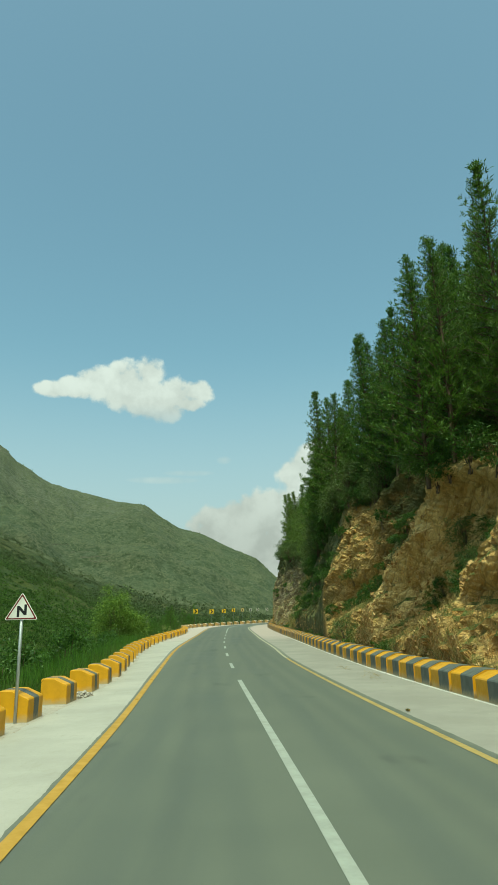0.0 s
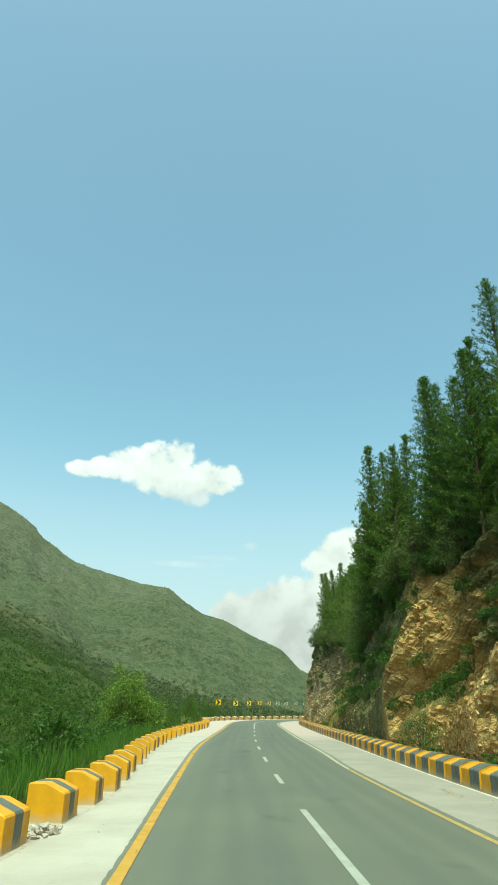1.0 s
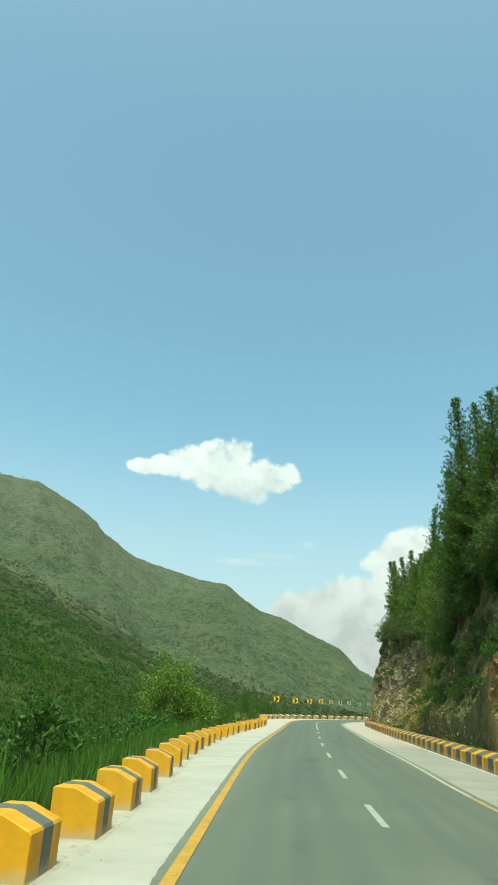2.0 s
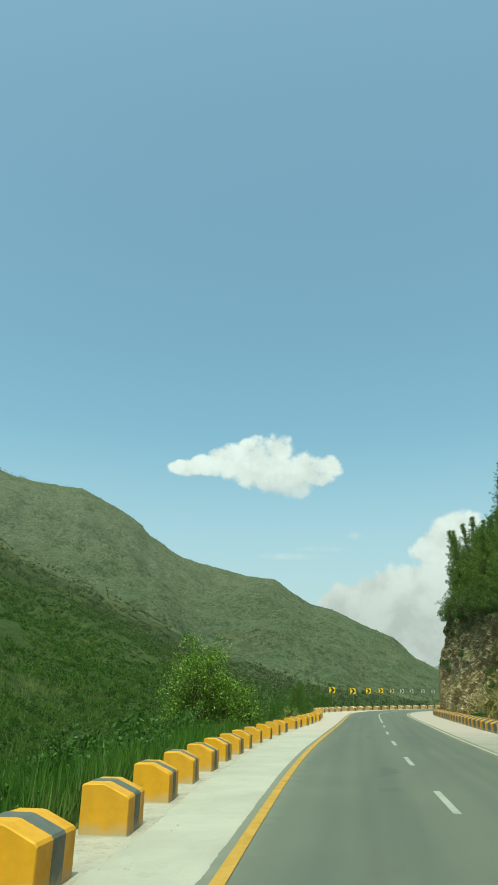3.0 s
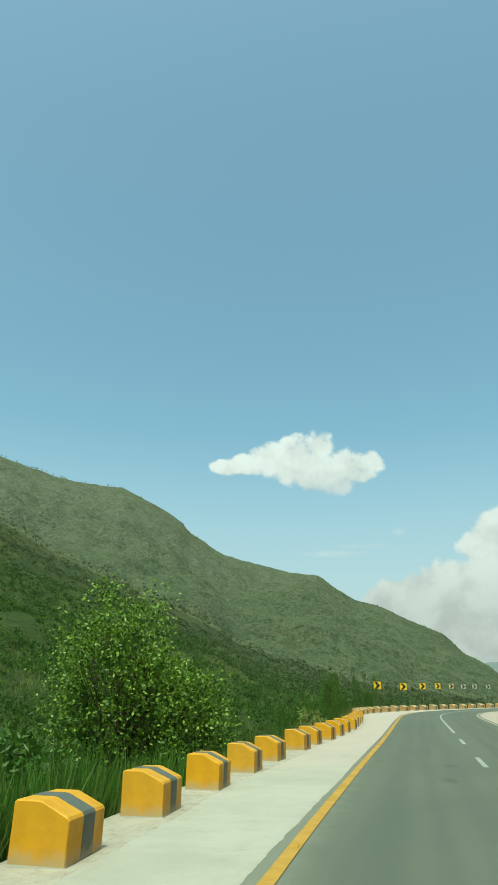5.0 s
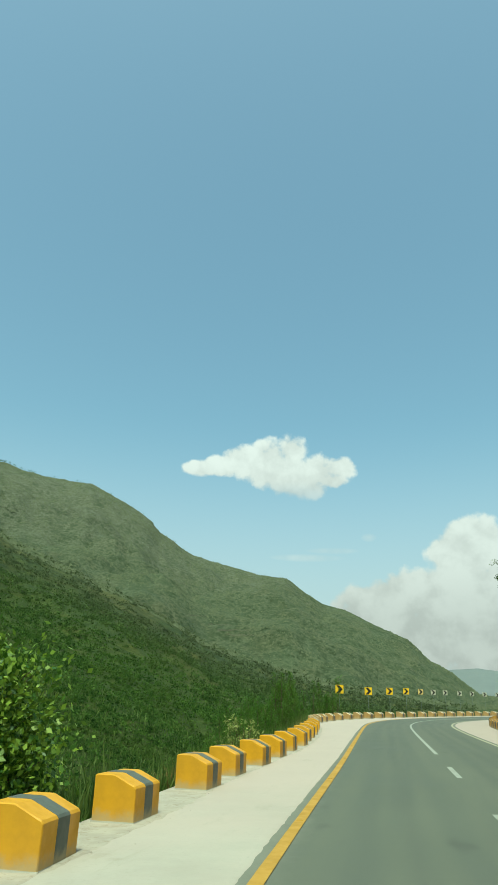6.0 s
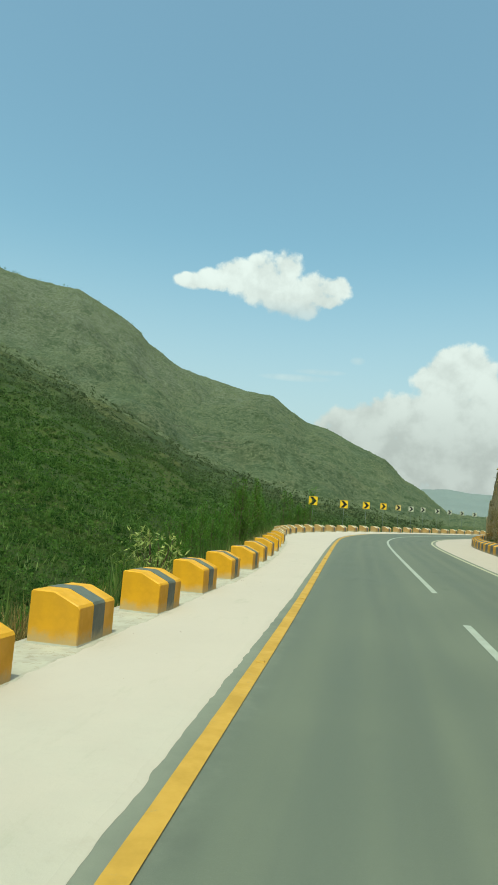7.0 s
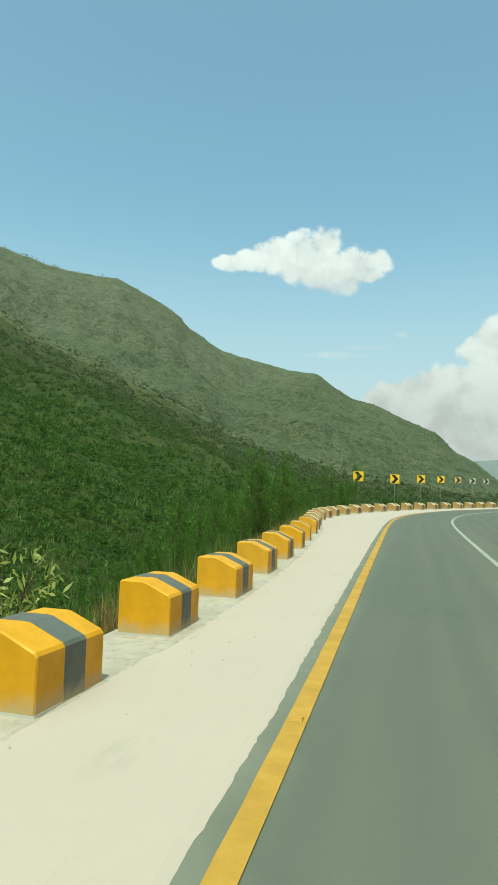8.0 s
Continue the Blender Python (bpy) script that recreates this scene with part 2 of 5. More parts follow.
def mat_rock():
    k = Nodes("cliff_rock", 0.92, spec=0.2)
    dip = k.coords(rot=(radians(46), 0, 0), scale=(1.0, 0.35, 1.6))
    strata = k.noise(0.9, 9, 0.68, dip, 0.6)
    fine = k.noise(5.0, 10, 0.72)
    c = k.mix(k.ramp(strata, 0.32, 0.68), (0.44, 0.23, 0.062), (0.72, 0.475, 0.175))
    c = k.mix(k.math("MULTIPLY", k.ramp(fine, 0.45, 0.7), 0.45), c, (0.50, 0.38, 0.22))
    c = k.mix(k.math("MULTIPLY", k.ramp(k.noise(0.28, 4, 0.6), 0.50, 0.63), 0.6), c, (0.16, 0.115, 0.052))
    # pale limestone towards the bend, moss and lichen on the damp middle stretch
    s = k.t.nodes.new("ShaderNodeSeparateXYZ")
    k.t.links.new(k.tc.outputs["Object"], s.inputs[0])
    edge = k.math("MULTIPLY", k.math("SUBTRACT", k.noise(0.13, 5, 0.6), 0.5), 34)
    yy = k.math("ADD", s.outputs[1], edge)
    pale = k.math("MULTIPLY", k.ramp(yy, 92, 104), k.ramp(k.noise(0.6, 6, 0.7), 0.28, 0.5))
    low = k.math("ADD", s.outputs[2], k.math("MULTIPLY", edge, 0.15))
    c = k.mix(k.math("MULTIPLY", pale, 0.82), c, k.mix(k.ramp(low, 4.5, 7.5), (0.54, 0.44, 0.27), (0.20, 0.185, 0.135)))
    y2 = k.math("ADD", s.outputs[1], k.math("MULTIPLY", edge, 0.18))
    moss_shade = k.math("MULTIPLY", k.ramp(y2, 56.5, 59.5), k.ramp(yy, 80, 87, 1.0, 0.0))
    # upper edge: moss colour that also stands for shade under the trees
    moss_shade = k.math("MAXIMUM", moss_shade, k.ramp(k.math("ADD", s.outputs[2], k.math("MULTIPLY", edge, 0.25)), 10.8, 13.6))
    slant = k.math("ADD", k.math("ADD", s.outputs[1], k.math("MULTIPLY", edge, 0.3)), k.math("MULTIPLY", k.math("SUBTRACT", s.outputs[2], 5), 1.1))
    patch = k.math("MULTIPLY", k.math("MULTIPLY", k.ramp(slant, 28, 29.5), k.ramp(slant, 32.5, 34, 1.0, 0.0)), k.ramp(s.outputs[2], 2.6, 4.0))
    moss_shade = k.math("MAXIMUM", moss_shade, patch)
    # gully: soil and moss tones darkened, its shade put into the colour
    gully = k.math("MULTIPLY", k.math("MULTIPLY", k.ramp(slant, 41.5, 45), k.ramp(y2, 50.5, 52.5, 1.0, 0.0)), k.ramp(low, 4.0, 6.0, 0.0, 0.85))
    moss_shade = k.math("MAXIMUM", moss_shade, k.math("MULTIPLY", gully, k.ramp(k.noise(0.35, 6, 0.7), 0.40, 0.56)))
    # rib painted brighter to stand for the sun on it
    lit_rib = k.math("MULTIPLY", k.ramp(slant, 33, 34.5), k.ramp(slant, 40, 42.5, 1.0, 0.0))
    c = k.mix(k.math("MULTIPLY", lit_rib, 0.8), c, k.mix(k.ramp(strata, 0.34, 0.62), (0.50, 0.30, 0.095), (0.80, 0.57, 0.25)))
    c = k.mix(k.math("MULTIPLY", gully, 0.75), c, k.mix(k.ramp(k.noise(0.8, 6, 0.7), 0.45, 0.65), (0.15, 0.095, 0.036), (0.40, 0.19, 0.05)))
    moss = k.mix(k.ramp(k.noise(0.9, 7, 0.7), 0.35, 0.65), (0.050, 0.075, 0.026), (0.140, 0.155, 0.068))
    c = k.mix(k.math("MULTIPLY", k.math("MULTIPLY", moss_shade, k.ramp(k.noise(0.45, 6, 0.7), 0.25, 0.42)), 0.94), c, moss)
    grass = k.mix(k.ramp(k.noise(1.7, 6, 0.7), 0.35, 0.65), (0.045, 0.085, 0.015), (0.22, 0.20, 0.06))
    flat = k.math("MULTIPLY", k.ramp(k.up(), 0.42, 0.70), k.ramp(k.noise(0.5, 6, 0.7), 0.36, 0.5))
    c = k.mix(flat, c, grass)
    meadow = k.math("MULTIPLY", k.math("MULTIPLY", k.ramp(yy, 82, 88), k.ramp(yy, 101, 107, 1.0, 0.0)), k.ramp(k.noise(0.7, 6, 0.7), 0.3, 0.5))
    c = k.mix(k.math("MULTIPLY", meadow, 0.85), c, k.mix(k.ramp(k.noise(2.1, 6, 0.7), 0.35, 0.65), (0.16, 0.17, 0.045), (0.38, 0.31, 0.11)))
    joint = k.voronoi(1.5, "DISTANCE_TO_EDGE", 0, k.coords(rot=(radians(46), 0, 0), scale=(1.0, 0.5, 1.7)))
    crack = k.voronoi(5.0, "DISTANCE_TO_EDGE", 0, k.coords(rot=(radians(46), 0, 0), scale=(1.0, 0.45, 1.6)))
    c = k.mix(k.math("MULTIPLY", k.ramp(joint, 0.0, 0.07, 1.0, 0.0), 0.3), c, (0.12, 0.085, 0.04))
    c = k.mix(k.math("MULTIPLY", k.ramp(crack, 0.0, 0.08, 1.0, 0.0), 0.2), c, (0.14, 0.10, 0.05))
    h = k.math("ADD", k.math("MULTIPLY", strata, 1.2), k.math("MULTIPLY", fine, 0.6))
    h = k.math("ADD", h, k.math("ADD", k.ramp(joint, 0, 0.25, 0, 0.5), k.ramp(crack, 0, 0.3, 0, 0.22)))
    return k.color(c).bump(h, 0.8, 0.26).m


def mat_hill():
    k = Nodes("hillside", 0.95, spec=0.1)
    big = k.noise(0.006, 6, 0.6)
    mid = k.noise(0.035, 8, 0.68)
    fine = k.noise(0.22, 8, 0.72)
    close = k.noise(1.4, 7, 0.75)
    tiny = k.noise(6.0, 5, 0.7)
    c = k.mix(k.ramp(mid, 0.3, 0.7), (0.056, 0.088, 0.020), (0.088, 0.112, 0.030))
    c = k.mix(k.math("MULTIPLY", k.ramp(big, 0.45, 0.62), 0.4), c, (0.068, 0.074, 0.022))
    # patches of yellow, dried growth between the green
    c = k.mix(k.math("MULTIPLY", k.ramp(k.noise(0.018, 6, 0.65), 0.46, 0.60), 0.65), c, (0.150, 0.132, 0.042))
    # drier, thinner growth higher up the mountain
    s = k.t.nodes.new("ShaderNodeSeparateXYZ")
    k.t.links.new(k.tc.outputs["Object"], s.inputs[0])
    height = k.math("ADD", s.outputs[2], k.math("MULTIPLY", k.math("SUBTRACT", k.noise(0.004, 6, 0.65), 0.5), 240))
    c = k.mix(k.math("MULTIPLY", k.ramp(height, 160, 400), 0.88), c, (0.192, 0.176, 0.120))
    # paler grey-green with distance: aerial haze put into the ground colour
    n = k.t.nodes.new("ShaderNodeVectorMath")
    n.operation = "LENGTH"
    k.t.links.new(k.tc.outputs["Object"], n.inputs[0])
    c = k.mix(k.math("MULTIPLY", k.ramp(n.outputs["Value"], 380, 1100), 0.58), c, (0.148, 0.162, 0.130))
    c = k.mix(k.math("MULTIPLY", k.ramp(k.noise(0.028, 9, 0.78), 0.46, 0.62), 0.5), c, (0.046, 0.064, 0.036))
    c = k.mix(k.math("MULTIPLY", k.ramp(fine, 0.46, 0.60), 0.55), c, (0.036, 0.056, 0.024))
    # single bushes and trees, thick in some stretches and thin in others
    thick = k.ramp(k.noise(0.012, 6, 0.7), 0.34, 0.56, 0.2, 1.0)
    thick = k.math("MULTIPLY", thick, k.ramp(height, 180, 420, 1.0, 0.55))
    for size, amount in ((0.055, 0.55), (0.11, 0.85), (0.22, 0.7)):
        spot = k.math("MULTIPLY", k.ramp(k.voronoi(size, vec=k.bend(0.35)), 0.18, 0.5, 1.0, 0.0), thick)
        c = k.mix(k.math("MULTIPLY", spot, amount), c, (0.037, 0.054, 0.027))
    c = k.mix(k.math("MULTIPLY", k.ramp(k.noise(0.09, 7, 0.75), 0.66, 0.76), 0.3), c, (0.20, 0.19, 0.13))
    c = k.mix(k.math("MULTIPLY", k.ramp(close, 0.42, 0.62), 0.5), c, (0.042, 0.056, 0.016))
    c = k.mix(k.math("MULTIPLY", k.ramp(tiny, 0.5, 0.7), 0.3), c, (0.032, 0.06, 0.016))
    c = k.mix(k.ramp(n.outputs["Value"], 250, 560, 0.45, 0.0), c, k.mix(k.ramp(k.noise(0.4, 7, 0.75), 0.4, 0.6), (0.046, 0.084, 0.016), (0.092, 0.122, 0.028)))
    crag = k.math("MULTIPLY", k.ramp(k.noise(0.05, 8, 0.75), 0.62, 0.70), k.ramp(s.outputs[2], 40, 160))
    c = k.mix(k.math("MULTIPLY", crag, 0.5), c, (0.24, 0.22, 0.17))
    # farthest hills blue-grey, their haze painted in as well
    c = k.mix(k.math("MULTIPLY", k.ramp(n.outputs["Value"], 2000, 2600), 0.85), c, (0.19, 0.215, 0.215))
    return k.color(c).bump(k.math("ADD", k.math("ADD", fine, mid), k.math("MULTIPLY", close, 0.35)), 1.0, 2.2).m


def mat_leaf(name, dark, light, rough=0.45, trans=0.35, spec=0.4):
    k = Nodes(name, rough, spec=spec)
    r = k.island()
    c = k.mix(k.ramp(r, 0.0, 1.0), dark, light)
    c = k.mix(k.math("MULTIPLY", k.rand(), 0.35), c, tuple(0.7 * a + 0.05 * b for a, b in zip(light, (1.2, 1.0, 0.2))))
    k.color(c)
    t = k.t.nodes.new("ShaderNodeBsdfTranslucent")
    k.t.links.new(c, t.inputs[0])
    mx = k.t.nodes.new("ShaderNodeMixShader")
    mx.inputs[0].default_value = trans
    k.t.links.new(k.b.outputs[0], mx.inputs[1])
    k.t.links.new(t.outputs[0], mx.inputs[2])
    k.t.links.new(mx.outputs[0], k.t.nodes["Material Output"].inputs[0])
    return k.m


def mat_slope():
    """Leaves of the valley slope's bushes: whole bushes differ, and distant ones are paler, haze put into the colour.
    """
    k = Nodes("slope_leaves", 0.8, spec=0.08)
    c = k.mix(k.ramp(k.noise(0.42, 4, 0.6), 0.40, 0.60), (0.027, 0.066, 0.014), (0.098, 0.176, 0.033))
    c = k.mix(k.math("MULTIPLY", k.ramp(k.noise(0.05, 5, 0.6), 0.5, 0.62), 0.45), c, (0.115, 0.152, 0.038))
    c = k.mix(k.ramp(k.island(), 0.0, 1.0, 0.0, 0.35), c, (0.110, 0.165, 0.040))
    # distant leaves mixed paler, haze painted into their colour
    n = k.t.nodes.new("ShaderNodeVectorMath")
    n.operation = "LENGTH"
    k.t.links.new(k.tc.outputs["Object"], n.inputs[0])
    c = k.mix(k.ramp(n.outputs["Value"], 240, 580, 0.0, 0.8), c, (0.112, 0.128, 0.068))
    k.color(c)
    t = k.t.nodes.new("ShaderNodeBsdfTranslucent")
    k.t.links.new(c, t.inputs[0])
    mx = k.t.nodes.new("ShaderNodeMixShader")
    mx.inputs[0].default_value = 0.42
    k.t.links.new(k.b.outputs[0], mx.inputs[1])
    k.t.links.new(t.outputs[0], mx.inputs[2])
    k.t.links.new(mx.outputs[0], k.t.nodes["Material Output"].inputs[0])
    return k.m


def mat_bark():
    k = Nodes("bark", 0.95, spec=0.15)
    n = k.noise(6, 7, 0.7, k.coords(scale=(1, 1, 0.25)))
    return k.color(k.mix(k.ramp(n, 0.3, 0.7), (0.055, 0.038, 0.024), (0.17, 0.12, 0.08))).bump(n, 0.8, 0.04).m


def mat_metal():
    k = Nodes("galvanised_steel", 0.5, 0.7)
    n = k.noise(18, 5, 0.6)
    return k.color(k.mix(n, (0.42, 0.43, 0.42), (0.55, 0.56, 0.55))).rough(k.ramp(n, 0.3, 0.7, 0.4, 0.6)).m


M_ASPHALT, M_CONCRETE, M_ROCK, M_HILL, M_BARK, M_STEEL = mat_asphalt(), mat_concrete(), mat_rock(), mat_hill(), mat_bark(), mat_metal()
M_PLINTH = mat_paint("plinth_concrete", (0.41, 0.365, 0.30), (0.28, 0.23, 0.17), 0.52, 0.9)
M_GREY_CONCRETE = mat_concrete("grey_shoulder_concrete", 0.74)
M_YELLOW = mat_paint("yellow_block_paint", (0.66, 0.320, 0.006), (0.48, 0.31, 0.11), 0.64, 0.55, 0.12)
# shade and haze on the fronts, sun on the tops, put into the colour
M_BEND_PAINT = mat_paint("bend_block_paint", (0.44, 0.245, 0.07), (0.42, 0.30, 0.15), 0.5, 0.65, 0.3, (0.66, 0.53, 0.32))
M_DARK = mat_paint("dark_block_paint", (0.108, 0.120, 0.104), (0.22, 0.21, 0.18), 0.62, 0.6, 0.1)
M_LINE_Y = mat_paint("yellow_road_paint", (0.46, 0.26, 0.040), (0.25, 0.20, 0.11), 0.60, 0.7)
M_LINE_R = mat_paint("worn_yellow_road_paint", (0.40, 0.285, 0.095), (0.27, 0.23, 0.13), 0.56, 0.75)
M_LINE_P = mat_paint("pale_road_paint", (0.40, 0.37, 0.26), (0.26, 0.24, 0.16), 0.56, 0.75)
M_STRIP = mat_paint("pale_strip_surface", (0.62, 0.59, 0.52), (0.36, 0.31, 0.23), 0.56, 0.85)
M_LINE_W = mat_paint("white_road_paint", (0.34, 0.35, 0.30), (0.22, 0.23, 0.2), 0.60, 0.7)
M_POST = mat_paint("dull_post_paint", (0.13, 0.15, 0.12), (0.09, 0.07, 0.05), 0.6, 0.7)
M_SIGN_W = mat_paint("white_sign_sheet", (0.80, 0.78, 0.72), (0.6, 0.58, 0.5), 0.75, 0.45)
M_SIGN_R = mat_paint("dark_red_sign_edge", (0.16, 0.02, 0.015), (0.2, 0.08, 0.06), 0.75, 0.45)
M_SIGN_K = mat_paint("black_sign_sheet", (0.012, 0.013, 0.012), (0.03, 0.03, 0.03), 0.75, 0.45)
M_SIGN_Y = mat_paint("yellow_sign_sheet", (0.85, 0.52, 0.02), (0.6, 0.4, 0.08), 0.75, 0.45)
M_SIGN_T = mat_paint("tan_sign_sheet", (0.62, 0.45, 0.16), (0.45, 0.38, 0.22), 0.6, 0.55)
M_SIGN_P = mat_paint("grey_sign_sheet", (0.46, 0.44, 0.34), (0.36, 0.34, 0.26), 0.6, 0.6)
M_PINE = mat_leaf("pine_needles", (0.024, 0.070, 0.010), (0.125, 0.235, 0.024), 0.5, 0.38)
M_YOUNG = mat_leaf("young_needles", (0.060, 0.125, 0.020), (0.21, 0.30, 0.055), 0.5, 0.4)
M_LEDGE = mat_leaf("ledge_leaves", (0.045, 0.092, 0.018), (0.15, 0.205, 0.05), 0.5, 0.35)
M_BROAD = mat_leaf("broad_leaves", (0.028, 0.095, 0.006), (0.28, 0.40, 0.05), 0.5, 0.3, 0.45)
M_SHRUB = mat_leaf("shrub_leaves", (0.022, 0.070, 0.008), (0.085, 0.175, 0.02), 0.5, 0.35)
M_SLOPE = mat_slope()
M_TERRACE = mat_paint("terrace_stone", (0.17, 0.165, 0.115), (0.09, 0.10, 0.05), 0.45, 0.9)
def mat_rubble():
    k = Nodes("broken_rock", 0.92, spec=0.2)
    fine = k.noise(7, 8, 0.7)
    c = k.mix(k.island(), (0.34, 0.18, 0.055), (0.64, 0.44, 0.20))
    s = k.t.nodes.new("ShaderNodeSeparateXYZ")
    k.t.links.new(k.tc.outputs["Object"], s.inputs[0])
    yy = k.math("ADD", s.outputs[1], k.math("MULTIPLY", k.math("SUBTRACT", k.noise(0.13, 5, 0.6), 0.5), 34))
    c = k.mix(k.math("MULTIPLY", k.ramp(yy, 88, 104), 0.8), c, k.mix(k.island(), (0.24, 0.21, 0.13), (0.56, 0.48, 0.33)))
    c = k.mix(k.math("MULTIPLY", k.ramp(fine, 0.45, 0.7), 0.5), c, (0.20, 0.15, 0.085))
    return k.color(c).bump(fine, 0.8, 0.05).m


M_RUBBLE = mat_rubble()
M_PALE = mat_leaf("pale_long_leaves", (0.16, 0.22, 0.04), (0.42, 0.45, 0.13), 0.45, 0.35)
M_SAPLING = mat_leaf("sapling_leaves", (0.038, 0.112, 0.011), (0.13, 0.265, 0.025), 0.5, 0.5)
M_REED = mat_leaf("reed_blades", (0.034, 0.105, 0.012), (0.125, 0.26, 0.03), 0.5, 0.45)
M_DRY = mat_leaf("dry_grass_blades", (0.16, 0.115, 0.036), (0.46, 0.33, 0.12), 0.7, 0.3)
M_GRASS = mat_leaf("grass_blades", (0.045, 0.105, 0.018), (0.15, 0.21, 0.045), 0.6, 0.4)
# scrub kept pale grey-green, the mountain's haze mixed into its base colour
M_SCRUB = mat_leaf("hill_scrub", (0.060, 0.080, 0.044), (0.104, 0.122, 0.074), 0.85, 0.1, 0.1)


# ---- mesh helpers ----
def link(name, verts, faces, material, parent=None, label="", smooth=False):
    me = bpy.data.meshes.new(name)
    me.from_pydata([tuple(map(float, v)) for v in verts], [], [tuple(map(int, q)) for q in faces])
    mats = material if isinstance(material, (list, tuple)) else [material]
    for q in mats:
        me.materials.append(q)
    me.polygons.foreach_set("use_smooth", [smooth] * len(me.polygons))
    me.update()
    ob = new(name, me)
    if parent is not None:
        ob.parent = parent
    if label:
        ob["label"] = label
    return ob


def part(name, bm, material, parent=None, label="", smooth=False):
    me = bpy.data.meshes.new(name)
    bmesh.ops.recalc_face_normals(bm, faces=bm.faces)
    bm.to_mesh(me)
    bm.free()
    me.materials.append(material)
    me.polygons.foreach_set("use_smooth", [smooth] * len(me.polygons))
    ob = new(name, me)
    if parent is not None:
        ob.parent = parent
    if label:
        ob["label"] = label
    return ob


def grid_mesh(name, P, material, parent=None, smooth=True, flip=False):
    """A sheet from an array of points (rows, columns, 3)."""
    a, b, _ = P.shape
    i = np.arange(a * b).reshape(a, b)
    F = np.stack([i[:-1, :-1], i[:-1, 1:], i[1:, 1:], i[1:, :-1]], -1).reshape(-1, 4)
    if flip:
        F = F[:, ::-1]
    me = bpy.data.meshes.new(name)
    me.vertices.add(a * b)
    me.vertices.foreach_set("co", P.reshape(-1).astype(np.float32))
    me.loops.add(len(F) * 4)
    me.loops.foreach_set("vertex_index", F.reshape(-1).astype(np.int32))
    me.polygons.add(len(F))
    me.polygons.foreach_set("loop_start", np.arange(0, len(F) * 4, 4, dtype=np.int32))
    me.polygons.foreach_set("use_smooth", np.full(len(F), smooth))
    me.materials.append(material)
    me.update(calc_edges=True)
    me.validate()
    ob = new(name, me)
    if parent is not None:
        ob.parent = parent
    return ob


def hash3(ix, iy, iz, seed):
    n = (ix * 374761393 + iy * 668265263 + iz * 2147483647 + seed * 974711) & 0xFFFFFFFF
    n = ((n ^ (n >> 13)) * 1274126177) & 0xFFFFFFFF
    return ((n ^ (n >> 16)) & 0xFFFF) / 65535.0


def vnoise(x, y, z, seed=0):
    """Smooth value noise in 0..1 on arrays."""
    x, y, z = np.broadcast_arrays(np.asarray(x, float), np.asarray(y, float), np.asarray(z, float))
    ix, iy, iz = (np.floor(v).astype(np.int64) for v in (x, y, z))
    fx, fy, fz = (v - np.floor(v) for v in (x, y, z))
    fx, fy, fz = (v * v * (3 - 2 * v) for v in (fx, fy, fz))
    out = 0
    for a in (0, 1):
        for b in (0, 1):
            for c in (0, 1):
                wgt = (fx if a else 1 - fx) * (fy if b else 1 - fy) * (fz if c else 1 - fz)
                out = out + wgt * hash3(ix + a, iy + b, iz + c, seed)
    return out


def fbm(x, y, z, octaves=5, seed=0, gain=0.5):
    total, amp, norm = 0, 1.0, 0
    for o in range(octaves):
        f = 2.03 ** o
        total, norm = total + amp * vnoise(x * f, y * f, z * f, seed + o), norm + amp
        amp *= gain
    return total / norm


# ---- the road's line ----
ROAD = [(4.6, -60), (2.5, -18), (1.38, 0), (0.85, 9), (0.31, 18), (-0.32, 27), (-0.87, 36), (-1.4, 45), (-1.82, 54), (-2.25, 63), (-2.59, 72), (-2.85, 81),
        (-3.04, 90), (-3.24, 99), (-3.5, 109), (-3.7, 118), (-3.85, 128), (-3.8, 137), (-3.1, 146), (-1.3, 154), (2.0, 162.5), (6.0, 171), (12.0, 182.5),
        (20, 197), (30, 215), (42, 236), (56, 258)]


def spline(ctrl, step):
    """Points at even steps along a smooth curve through the control points."""
    c = np.array(ctrl, float)
    c = np.vstack([2 * c[0] - c[1], c, 2 * c[-1] - c[-2]])
    out = []
    for i in range(1, len(c) - 2):
        p0, p1, p2, p3 = c[i - 1], c[i], c[i + 1], c[i + 2]
        for t in np.linspace(0, 1, 60, endpoint=False):
            out.append(0.5 * (2 * p1 + (p2 - p0) * t + (2 * p0 - 5 * p1 + 4 * p2 - p3) * t * t + (3 * p1 - p0 - 3 * p2 + p3) * t ** 3))
    out = np.array(out)
    d = np.r_[0, np.cumsum(np.linalg.norm(np.diff(out, axis=0), axis=1))]
    s = np.arange(0, d[-1], step)
    return np.stack([np.interp(s, d, out[:, k]) for k in range(out.shape[1])], 1)


STEP = 0.5
LINE = spline(ROAD, STEP)
for _ in range(6):
    LINE[8:-8] = sum(LINE[8 + k:len(LINE) - 8 + k] for k in range(-8, 9)) / 17
TAN = np.gradient(LINE, axis=0)
TAN /= np.linalg.norm(TAN, axis=1)[:, None]
RIGHT = np.stack([TAN[:, 1], -TAN[:, 0]], 1)


def road_z(y):
    u = np.clip(np.asarray(y, float), 0, 140) / 100
    return 1.880 * u ** 2 - 0.659 * u ** 3 + 0.022 * np.clip(np.asarray(y, float) - 140, 0, 90)


def along(table, y):
    t = np.array(table)
    k = np.interp(y, t[:, 0], t[:, 1])
    return k


